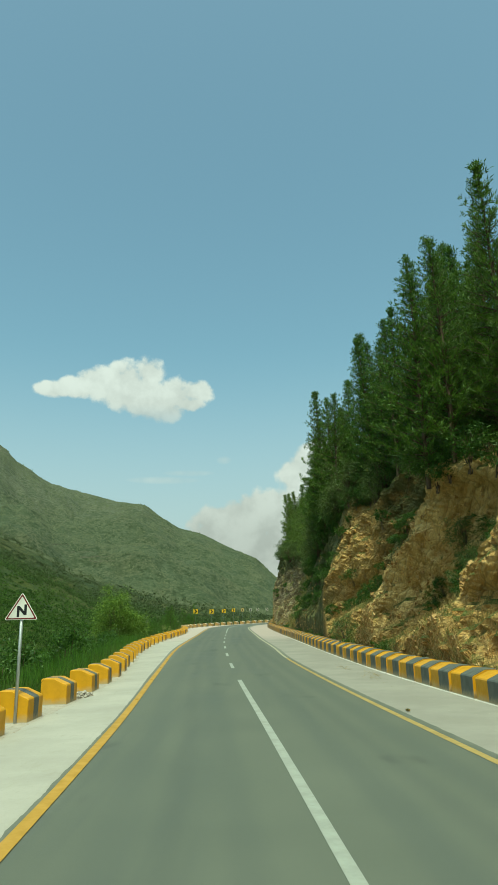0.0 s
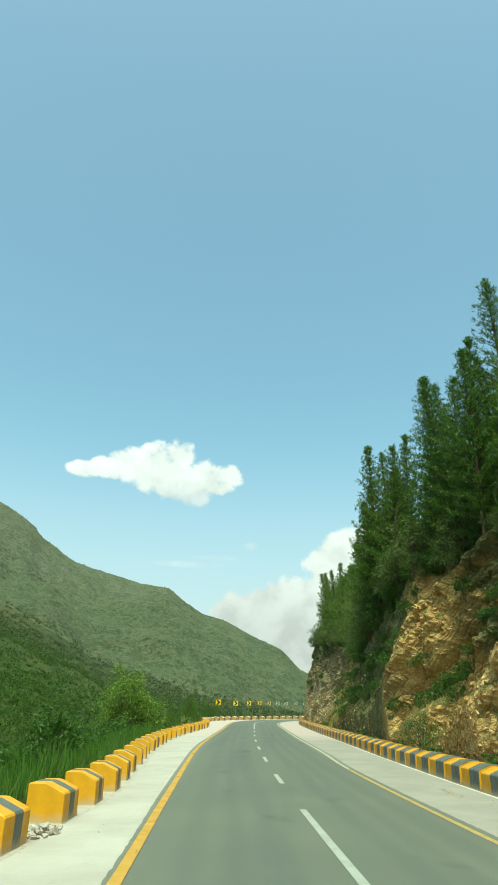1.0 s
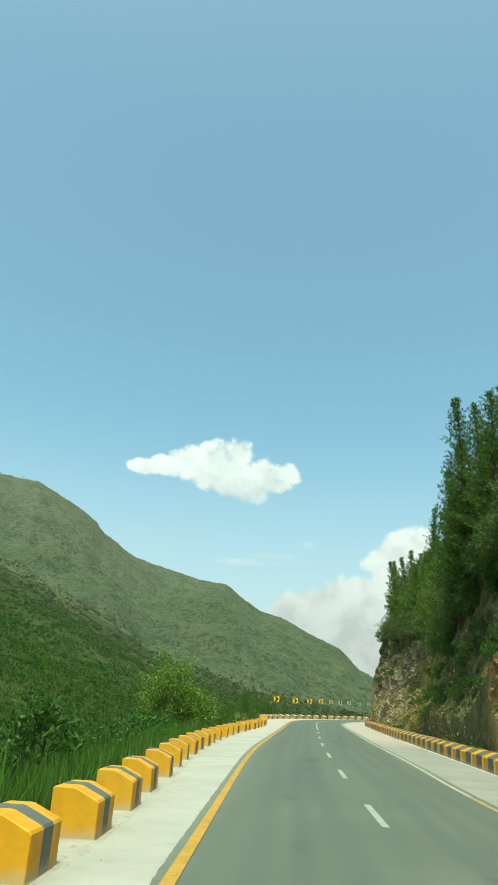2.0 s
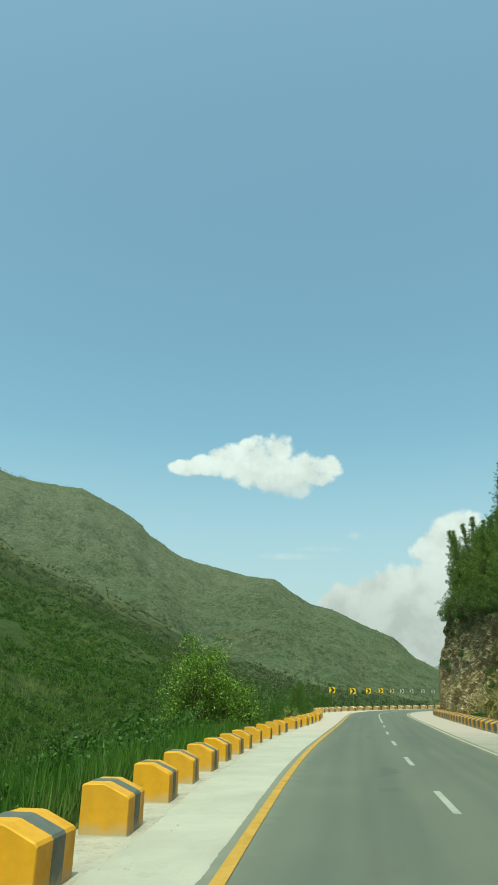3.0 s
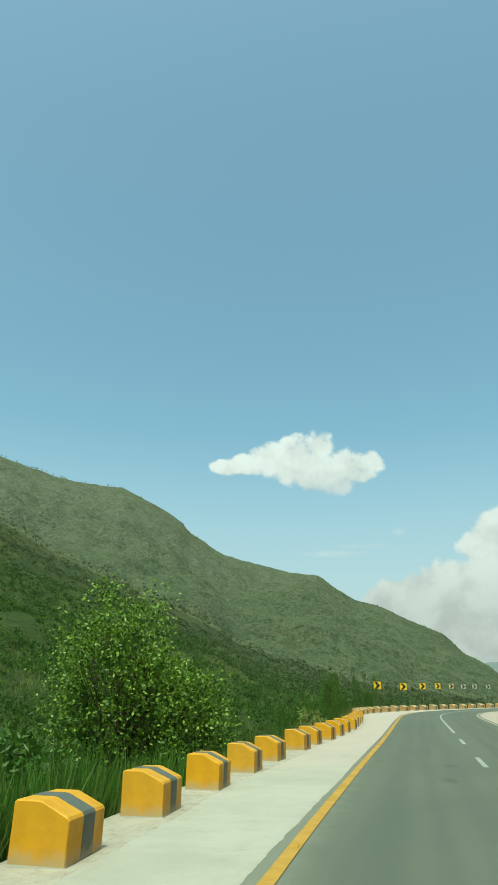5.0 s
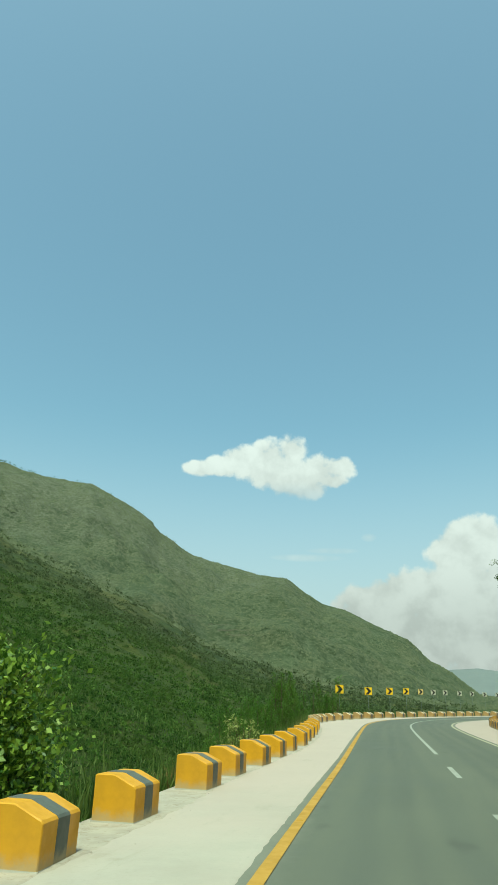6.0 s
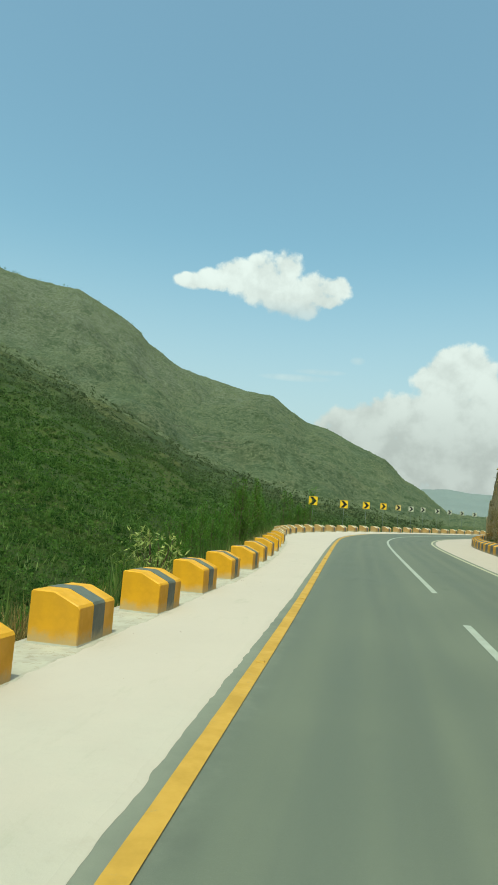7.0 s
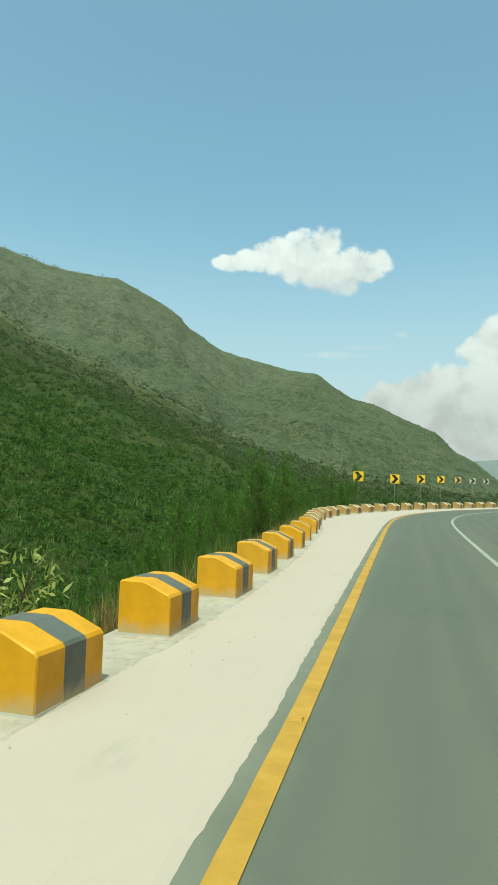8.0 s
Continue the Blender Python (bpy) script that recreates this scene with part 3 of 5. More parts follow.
YELLOW_L = [(-60, 3.7), (0, 3.7), (18, 3.55), (36, 3.72), (54, 4.0), (63, 4.0), (72, 3.87), (90, 3.71), (117, 3.74), (140, 3.9), (150, 3.8), (170, 3.7)]
YELLOW_R = [(-60, 3.5), (9, 3.48), (22, 3.39), (36, 3.47), (45, 3.55), (54, 3.9), (63, 4.0), (81, 3.89), (99, 3.77), (117, 3.66), (140, 3.8), (170, 3.6)]
BARRIER_L = [(-60, 6.7), (10, 6.65), (18, 6.22), (27, 5.5), (36, 5.48), (45, 6.02), (54, 6.53), (63, 6.7), (72, 6.76), (81, 6.59), (90, 6.26), (99, 5.86), (108, 6.12),
             (117, 6.66), (122, 7.0), (128, 7.85), (134, 8.55), (140, 8.5), (146, 8.0), (155, 7.3), (170, 7.0)]
BARRIER_R = [(-60, 6.5), (18, 6.5), (24, 6.47), (30, 6.48), (36, 6.6), (45, 6.83), (63, 7.2), (72, 7.3), (90, 7.17), (108, 7.15), (117, 7.2), (128, 7.25), (140, 7.35), (155, 7.2), (175, 6.8)]


def smooth_table(table):
    y = LINE[:, 1]
    v = along(table, y)
    k = np.ones(21) / 21
    return np.convolve(np.pad(v, 10, mode="edge"), k, "valid")


OFF_YL, OFF_YR, OFF_BL, OFF_BR = (smooth_table(q) for q in (YELLOW_L, YELLOW_R, BARRIER_L, BARRIER_R))
OFF_BL = OFF_BL - np.interp(LINE[:, 1], [-5, 12, 34, 50], [0.0, 0.18, 0.15, 0.0])
ROAD_H = road_z(LINE[:, 1])


def on_road(i, off, h=0.0):
    """The place at a (broken) index of the line, off metres to the right, h above the road."""
    i = np.asarray(i, float)
    n = np.arange(len(LINE))
    x = np.interp(i, n, LINE[:, 0]) + np.interp(i, n, RIGHT[:, 0]) * off
    y = np.interp(i, n, LINE[:, 1]) + np.interp(i, n, RIGHT[:, 1]) * off
    z = np.interp(i, n, ROAD_H) + h - 0.03 * np.clip(-off - np.interp(i, n, OFF_YL) - 0.3, 0, 3.0)  # the valley side shoulder falls outwards
    return np.stack([x, y, np.broadcast_to(z, np.shape(x))], -1)


def index_at(y):
    return float(np.interp(y, LINE[:, 1], np.arange(len(LINE))))


def heading(i):
    n = np.arange(len(LINE))
    return math.atan2(-float(np.interp(i, n, TAN[:, 0])), float(np.interp(i, n, TAN[:, 1])))


# ---- ground ----
def nearest_line(x, y):
    """Signed distance to the right of the road's line, and the line's index, on flat arrays."""
    best = np.full(x.shape, 1e18)
    idx = np.zeros(x.shape, int)
    coarse = np.arange(0, len(LINE), 4)
    for i in coarse:
        d = (x - LINE[i, 0]) ** 2 + (y - LINE[i, 1]) ** 2
        m = d < best
        best[m], idx[m] = d[m], i
    off = (x - LINE[idx, 0]) * RIGHT[idx, 0] + (y - LINE[idx, 1]) * RIGHT[idx, 1]
    far = np.sqrt(best)
    return np.where(np.abs(off) > far * 0.6, np.sign(off) * far, off), idx


CENTRE = (-3.0, 60.0)
SKYLINE = [(-180, 9), (-120, 12), (-60, 12), (-30, 6), (-14, 1.2), (-6, 1.6), (-4, 3.2), (-2.4, 4.1), (-0.9, 5.5), (1.2, 6.4), (4.0, 7.8), (6.0, 8.4), (7.3, 9.1),
           (9.0, 10.3), (11.5, 10.5), (14, 11.2), (17, 12.0), (19.9, 13.7), (20.8, 14.7), (23.3, 16.1), (26.2, 17.3), (28.8, 17.3), (32.9, 17.9),
           (35.6, 18.6), (45, 20.5), (60, 20), (90, 18), (130, 13), (180, 9)]
SPUR = [(-180, 2), (-30, 0.5), (-4, 1.0), (5.1, 2.2), (12.2, 4.0), (15.5, 5.0), (18.1, 6.6), (22.0, 8.3), (26.9, 10.4), (31.5, 12.0), (34.3, 13.5), (45, 17),
        (60, 17), (90, 15), (130, 8), (180, 2)]
FAR_HILLS = [(-180, 1), (-40, 2.4), (-20, 3.0), (-12, 3.3), (-8, 3.3), (-6, 3.6), (-4, 3.4), (-1, 2.4), (4, 1.0), (180, 1)]


def ground_z(x, y, detail=True):
    dx, dy = x - CENTRE[0], y - CENTRE[1]
    r, az = np.hypot(dx, dy), np.degrees(np.arctan2(-dx, dy))

    def layer(table, r0, r1, power, amp, seed):
        t = np.array(table, float)
        peak = r1 * np.tan(np.radians(np.interp(az, t[:, 0], t[:, 1])))
        s = np.clip((r - r0) / (r1 - r0), 0, None)
        body = np.where(s < 1, s ** power, 1 - 0.5 * np.clip(s - 1, 0, 1))
        gully = np.abs(fbm(x / amp[0], y / amp[0], 0 * x + seed, 5, seed) - 0.5) * 2
        rough = fbm(x / amp[1], y / amp[1], 0 * x, 5, seed + 3) - 0.5
        mid = np.clip(np.minimum(s * 3, np.abs(1 - s) * 3.0 + 0.04), 0, 1)
        return -16 + (peak + 16) * body + (gully - 0.3) * amp[2] * mid * np.clip(peak / 200, 0.1, 1.5) + rough * amp[3] * np.clip(s * 4, 0, 1)

    big = layer(SKYLINE, 500, 1800, 1.12, (260, 45, 75, 13), 11)
    spur = layer(SPUR, 34, 640, 1.08, (120, 24, 26, 5), 23)
    hills = layer(FAR_HILLS, 2300, 3800, 1.0, (500, 120, 60, 10), 31)
    z = np.maximum(np.maximum(big, spur), hills)
    # the bench that carries the road, and the slope on its upper side
    near = r < 420
    off, idx = np.full(x.shape, -400.0), np.zeros(x.shape, int)
    if near.any():
        o, i = nearest_line(x[near], y[near])
        off[near], idx[near] = o, i
    zr = ROAD_H[idx]
    edge = OFF_BL[idx] + 0.9
    left = zr - 0.24 - np.clip((-off - edge) * 0.55, 0, 40)
    left = np.maximum(left, z)
    left = np.where(-off < edge, zr - 0.24, left)
    left = np.where((-off >= edge) & (-off < edge + 6), np.minimum(left, zr - 0.1), left)
    foot = OFF_BR[idx] + 4.5
    climb = np.clip(off - foot, 0, None)
    right = zr - 0.12 + np.clip(climb * 2.4, 0, 9) + np.clip(climb - 4, 0, 160) * 0.62
    right = np.where(climb > 150, right - 0.4 * (climb - 150), right)
    return np.where(near, np.where(off > 0, np.maximum(right, np.where(climb > 120, z, -99)), left), z)


def make_ground():
    az = np.concatenate([np.arange(-180, -24, 3.0), np.arange(-24, 46, 0.16), np.arange(46, 180.1, 3.0)])
    az[-1] = 180
    r = np.concatenate([[0.0], np.exp(np.linspace(math.log(2.0), math.log(900), 190)), np.linspace(908, 2000, 120), np.linspace(2030, 4700, 50)])
    A, R = np.meshgrid(np.radians(az), r, indexing="ij")
    X, Y = CENTRE[0] - np.sin(A) * R, CENTRE[1] + np.cos(A) * R
    Z = ground_z(X.ravel(), Y.ravel()).reshape(X.shape)
    Z[0] = Z[-1]
    Z = np.where(R > 4400, -60, Z)
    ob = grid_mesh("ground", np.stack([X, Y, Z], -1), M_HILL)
    return tagged(ob, "scrub covered hillsides and valley ground in dull green", "ground", kind="structure")


ground = make_ground()


# ---- the road ----
def strip(name, i0, i1, a, b, h, material, thick=0.0, wobble=None, step=1.0, parent=None, feather=0.0):
    """A band along the road between two offsets (numbers, or arrays by index)."""
    i = np.arange(i0, i1, step)
    n = np.arange(len(LINE))
    A = np.interp(i, n, a) if isinstance(a, np.ndarray) else np.full(len(i), float(a))
    B = np.interp(i, n, b) if isinstance(b, np.ndarray) else np.full(len(i), float(b))
    if wobble:
        side, amp, seed = wobble
        w = (fbm(i * STEP / 0.3, 0 * i + seed, 0 * i, 3, seed, 0.7) - 0.5) * amp + (fbm(i * STEP / 7, 0 * i + seed, 0 * i, 2, seed + 9) - 0.5) * amp * 1.6
        if side == "a":
            A = A + w
        else:
            B = B + w
    cols = []
    if thick:
        cols.append(on_road(i, A - feather, h - thick))
    for f in np.linspace(0, 1, 5):
        cols.append(on_road(i, A + (B - A) * f, h))
    if thick:
        cols.append(on_road(i, B + feather, h - thick))
    return grid_mesh(name, np.stack(cols, 1), material, parent, smooth=False, flip=True)


LAST = len(LINE) - 2


def add_across(ob, a, b, columns=5):
    """Writes each point's distance to the right of the centre line."""
    n = len(ob.data.vertices) // columns
    i = np.arange(2, LAST, 1.0)[:n].astype(int)
    f = np.linspace(0, 1, columns)[None, :]
    v = a[i][:, None] + (b[i] - a[i])[:, None] * f
    ob.data.attributes.new("across", "FLOAT", "POINT").data.foreach_set("value", v.reshape(-1).astype(np.float32))


EDGE_L = -OFF_YL - np.interp(LINE[:, 1], [0, 30, 46, 66, 85], [0.28, 0.31, 0.37, 0.37, 0.37])  # where the poured shoulder meets the asphalt
road = tagged(strip("road", 2, LAST, -OFF_YL - 0.75, OFF_YR + 1.0, 0.0, M_ASPHALT), "grey asphalt two lane mountain road", "road", kind="structure")
add_across(road, -OFF_YL - 0.75, OFF_YR + 1.0)
tagged(strip("pavement_left", 2, LAST, -OFF_BL - 0.98, EDGE_L, 0.004, M_CONCRETE, 0.012, ("b", 0.06, 3), 0.14, feather=0.10),
                       "pale dusty concrete shoulder with a ragged edge", "road shoulder", kind="structure")
tagged(strip("pavement_right", 2, LAST, OFF_YR + 0.32, OFF_BR + 1.4, 0.004, M_GREY_CONCRETE, 0.012, ("a", 0.05, 9), 0.14, feather=0.10),
                        "pale concrete shoulder along the cliff side", "road shoulder", kind="structure")
tagged(strip("barrier_plinth", 2, LAST, -OFF_BL - 1.0, -OFF_BL + 0.11, 0.015, M_PLINTH, 0.03, ("b", 0.20, 13), 0.2, feather=0.09),
       "low tan concrete strip with a broken edge under the barrier", "concrete strip", kind="structure")
strip("edge_line", 2, LAST, -OFF_YL - 0.1, -OFF_YL + 0.1, 0.006, M_LINE_Y, parent=road, wobble=("a", 0.012, 5), step=0.4)["label"] = "yellow painted edge line"
strip("edge_line", 2, index_at(43), OFF_YR - 0.08, OFF_YR + 0.08, 0.006, M_LINE_R, parent=road, wobble=("a", 0.012, 6), step=0.4)["label"] = "yellow painted edge line"
strip("edge_line", index_at(43), LAST, OFF_YR - 0.08, OFF_YR + 0.08, 0.006, M_LINE_P, parent=road, wobble=("a", 0.012, 6), step=0.4)["label"] = "pale edge line"
tagged(strip("barrier_foot", 2, index_at(86), OFF_BR - 0.075, OFF_BR + 0.10, 0.020, M_STRIP, 0.03, ("a", 0.06, 19), 0.2, feather=0.02),
       "thin pale strip along the foot of the barrier", "concrete strip", kind="structure")


def make_dashes():
    spans = [(-30, 29.1)] + [(39.4 + 10.6 * k - 3.6, 39.4 + 10.6 * k) for k in range(6)] + [(98.3, 250)]
    for y0, y1 in spans:
        i0, i1 = index_at(y0), index_at(y1)
        n = max(3, int((i1 - i0) / 1.0))
        i = np.linspace(i0, i1, n)
        P = np.stack([on_road(i, -0.085, 0.006), on_road(i, 0.085, 0.006)], 1)
        grid_mesh("centre_dash", P, M_LINE_W, road, smooth=False, flip=True)


make_dashes()


# ---- road studs on the yellow line ----
def make_stud():
    bm = bmesh.new()
    bmesh.ops.create_cube(bm, size=1.0)
    for v in bm.verts:
        k = 0.6 if v.co.z > 0 else 1.0
        v.co = Vector((v.co.x * 0.12 * (0.85 if v.co.z > 0 else 1), v.co.y * 0.12 * k, (v.co.z + 0.5) * 0.022))
    ob = part("road_stud", bm, M_LINE_Y)
    return tagged(ob, "small yellow reflective road stud on the edge line", "road stud", "road studs")


stud = make_stud()
for k, y in enumerate([23.0, 30.2, 37.2, 44.4, 51.0, 58.0, 65.2, 72.4, 79.6, 86.8, 94.0, 101.2, 108.4, 115.6]):
    i = index_at(y)
    p = on_road(i, -float(np.interp(i, np.arange(len(LINE)), OFF_YL)), 0.007)
    m = Matrix.Translation(p) @ Matrix.Rotation(heading(i), 4, "Z")
    if k == 0:
        stud.matrix_world = m
    else:
        copy_thing(stud, m)


# ---- barrier blocks ----
def block_profile(width, high, low, grow=0.0):
    """Section across: outer face upright, flat top, slope down to the road side. x to the road."""
    w, g = width / 2, grow
    return [(-w - g, 0.0), (-w - g, high + g - 0.03), (-w + 0.03 - g, high + g), (-w + 0.34, high + g), (-w + 0.40, high + g - 0.008), (w - 0.03 + g, low + g + 0.03),
            (w + g, low + g - 0.01), (w + g * 1.0, 0.0)]


def block_part(name, section, y0, y1, material, parent=None, bevel=0.022):
    bm = bmesh.new()
    rings = []
    for y, inset in ((y0, bevel), (y0 + bevel, 0), (y1 - bevel, 0), (y1, bevel)):
        cx = sum(p[0] for p in section) / len(section)
        ring = []
        for x, z in section:
            ring.append(bm.verts.new((x + (cx - x) * inset * 1.4, y, z - (inset * 0.7 if z > 0.1 else 0))))
        rings.append(ring)
    n = len(section)
    for a, b in zip(rings, rings[1:]):
        for k in range(n):
            bm.faces.new((a[k], a[(k + 1) % n], b[(k + 1) % n], b[k]))
    bm.faces.new(rings[0][::-1])
    bm.faces.new(rings[-1])
    return part(name, bm, material, parent)


def make_block(group, label, width, length, high, low, band, paint=M_YELLOW):
    root = new("barrier_block")
    tagged(root, label, "barrier block", group)
    block_part("body", block_profile(width, high, low), -length / 2, length / 2, paint, root)
    ob = block_part("painted_band", block_profile(width, high, low, 0.006), band[0], band[1], M_DARK, root, 0.004)
    ob["label"] = "dark grey painted band"
    bm = bmesh.new()
    bmesh.ops.create_cube(bm, size=1.0)
    for v in bm.verts:
        g = 0.02 if v.co.z < 0 else 0.006
        v.co = Vector((v.co.x * (width + 2 * g), v.co.y * (length - 0.012 + (2 * g if length < 2 else 0)), 0.022 if v.co.z > 0 else -0.05))
    part("footing", bm, M_CONCRETE, root, "pale mortar footing")
    return root


def place_row(block, side, offs, starts, width):
    first = True
    n = np.arange(len(LINE))
    rng = random.Random(4 if side < 0 else 5)
    for i in starts:
        off = float(np.interp(i, n, offs)) + width / 2 + rng.uniform(-0.05, 0.05)
        p = on_road(i, side * off, 0.012)
        # turn to the row's own direction
        q0, q1 = (on_road(i + d, side * float(np.interp(i + d, n, offs)), 0) for d in (-1.5, 1.5))
        turn = math.atan2(-(q1[0] - q0[0]), q1[1] - q0[1]) + radians(rng.uniform(-2.5, 2.5))
        if side > 0:
            turn += math.pi
        m = Matrix.Translation(p) @ Matrix.Rotation(turn, 4, "Z") @ Matrix.Rotation(radians(rng.uniform(-0.8, 0.8)), 4, "Y")
        if first:
            block.matrix_world = m
            first = False
        else:
            copy_thing(block, m)


def row_steps(y0, y1, offs, side, period, jitter, seed, skip=()):
    """Indices along the line at even steps along the row itself."""
    rng = random.Random(seed)
    i = np.arange(index_at(y0), index_at(y1), 0.2)
    n = np.arange(len(LINE))
    P = np.array([on_road(q, side * float(np.interp(q, n, offs))) for q in i])
    d = np.r_[0, np.cumsum(np.linalg.norm(np.diff(P[:, :2], axis=0), axis=1))]
    out, s, k = [], 0.0, 0
    while s < d[-1]:
        if k not in skip:
            out.append(float(np.interp(s, d, i)))
        s += period + rng.uniform(-jitter, jitter)
        k += 1
    return out


left_block = make_block("valley side barrier", "yellow concrete barrier block with dark grey band beside the valley", 0.82, 1.3, 0.78, 0.57, (-0.16, 0.25))
BLOCK_ENDS = [20.1, 23.8, 27.3, 30.3, 33.4, 36.8, 40.1, 44.0, 47.8, 51.3, 54.6, 58.1, 61.3, 64.6, 68.5, 72.3, 76.1, 79.8, 84.6, 87.8, 91.2, 94.6, 98.1, 101.6, 105.3, 108.8, 112.4, 116.0, 119.9]
place_row(left_block, -1, OFF_BL, [index_at(16.4 - 3.5 * k) for k in range(12)] + [index_at(y - 0.56) for y in BLOCK_ENDS], 0.82)
bend_block = make_block("barrier round the bend", "tan yellow barrier block with paler top and dark band at the bend", 0.82, 1.3, 0.74, 0.50, (-0.16, 0.25), M_BEND_PAINT)
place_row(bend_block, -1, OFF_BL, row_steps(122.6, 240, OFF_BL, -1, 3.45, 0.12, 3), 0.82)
right_block = make_block("cliff side barrier", "yellow and dark grey concrete barrier block below the cliff", 0.8, 2.3, 0.80, 0.60, (-0.05, 1.146))
UNIT_ENDS = [20.5 - 2.05 * k for k in range(18, 0, -1)] + [20.5, 22.5, 24.5, 26.3, 28.3, 30.4, 32.4, 34.5, 36.7, 38.9, 41.3, 43.8, 46.1, 48.4, 50.6, 52.9, 55.1, 57.5, 60.0, 62.5, 65.0, 67.3]
UNIT_ENDS += [67.3 + 2.32 * k for k in range(1, 72)]


def place_units():
    """A closed row: each unit fills the span between two ends, its yellow half ahead of its dark half."""
    n = np.arange(len(LINE))
    rng = random.Random(5)
    for k, (y0, y1) in enumerate(zip(UNIT_ENDS, UNIT_ENDS[1:])):
        i0, i1 = index_at(y0), index_at(y1)
        q0, q1 = (on_road(i, float(np.interp(i, n, OFF_BR)) + 0.4, 0.012) for i in (i0, i1))
        turn = math.atan2(-(q1[0] - q0[0]), q1[1] - q0[1]) + math.pi + radians(rng.uniform(-0.6, 0.6))
        long = float(np.linalg.norm(q1 - q0)) / 2.3
        m = Matrix.Translation((q0 + q1) / 2) @ Matrix.Rotation(turn, 4, "Z") @ Matrix.Rotation(radians(rng.uniform(-0.6, 0.6)), 4, "Y")
        m = m @ Matrix.Diagonal((1, long * 0.998, rng.uniform(0.985, 1.015), 1))
        if k == 0:
            right_block.matrix_world = m
        else:
            copy_thing(right_block, m)


place_units()


# ---- signs ----
def slab(name, outline, y0, y1, material, parent, label=""):
    bm = bmesh.new()
    a = [bm.verts.new((x, y0, z)) for x, z in outline]
    b = [bm.verts.new((x, y1, z)) for x, z in outline]
    bm.faces.new(a[::-1])
    bm.faces.new(b)
    for k in range(len(a)):
        bm.faces.new((a[k], a[(k + 1) % len(a)], b[(k + 1) % len(a)], b[k]))
    return part(name, bm, material, parent, label)


def tube(bm, p0, p1, r0, r1, n=10):
    p0, p1 = Vector(p0), Vector(p1)
    q = (p1 - p0).to_track_quat("Z", "Y")
    rings = []
    for p, r in ((p0, r0), (p1, r1)):
        rings.append([bm.verts.new(p + q @ Vector((r * math.cos(2 * math.pi * k / n), r * math.sin(2 * math.pi * k / n), 0))) for k in range(n)])
    for k in range(n):
        bm.faces.new((rings[0][k], rings[0][(k + 1) % n], rings[1][(k + 1) % n], rings[1][k]))
    bm.faces.new(rings[0][::-1])
    bm.faces.new(rings[1])


def rounded(outline, r, n=4):
    out = []
    pts = [Vector(p) for p in outline]
    for k, p in enumerate(pts):
        a, b = (pts[k - 1] - p).normalized(), (pts[(k + 1) % len(pts)] - p).normalized()
        d = r / math.tan(a.angle(b) / 2)
        s, e = p + a * d, p + b * d
        for j in range(n + 1):
            t = j / n
            out.append(tuple((1 - t) ** 2 * s + 2 * t * (1 - t) * p + t * t * e))
    return out


def make_warning_sign():
    root = new("warning_sign")
    tagged(root, "triangular white winding road warning sign on a grey steel pole", "road sign")
    bm = bmesh.new()
    tube(bm, (0, 0, -0.1), (0, 0, 3.35), 0.045, 0.045)
    part("pole", bm, M_STEEL, root, smooth=True)
    h = 0.74
    tri = lambda s, dz: [(x * s, 2.68 + h / 3 + (z - h / 3) * s + dz) for x, z in ((-0.46, 0), (0.46, 0), (0, h))]
    slab("panel", rounded(tri(1.0, 0), 0.04), -0.062, -0.05, M_SIGN_W, root, "white triangular panel")
    outer, inner = rounded(tri(0.93, 0), 0.03), rounded(tri(0.79, 0), 0.02)
    bm = bmesh.new()
    rings = [[bm.verts.new((x, y, z)) for x, z in o] for o, y in ((outer, -0.064), (outer, -0.067), (inner, -0.067), (inner, -0.064))]
    n = len(outer)
    for a, b in zip(rings, rings[1:]):
        for k in range(n):
            bm.faces.new((a[k], a[(k + 1) % n], b[(k + 1) % n], b[k]))
    part("red_border", bm, M_SIGN_R, root, "dark red border")
    z0 = 2.76
    zig = [(-0.125, 0.0), (-0.055, 0.0), (-0.055, 0.19), (0.07, 0.05), (0.14, 0.05), (0.14, 0.33), (0.07, 0.33), (0.07, 0.15), (-0.055, 0.29), (-0.125, 0.29)]
    slab("bend_symbol", [(x, z + z0) for x, z in zig], -0.068, -0.064, M_SIGN_K, root, "black double bend symbol")
    bm = bmesh.new()
    for z in (2.8, 3.1):
        tube(bm, (-0.06, -0.02, z), (0.06, -0.02, z), 0.018, 0.018, 6)
    part("clamp", bm, M_STEEL, root)
    return root


warning = make_warning_sign()
warning.matrix_world = pose(-6.05, 18.45, -0.02, 0, 0, 4) @ Matrix.Diagonal((0.96, 0.96, 0.968, 1))


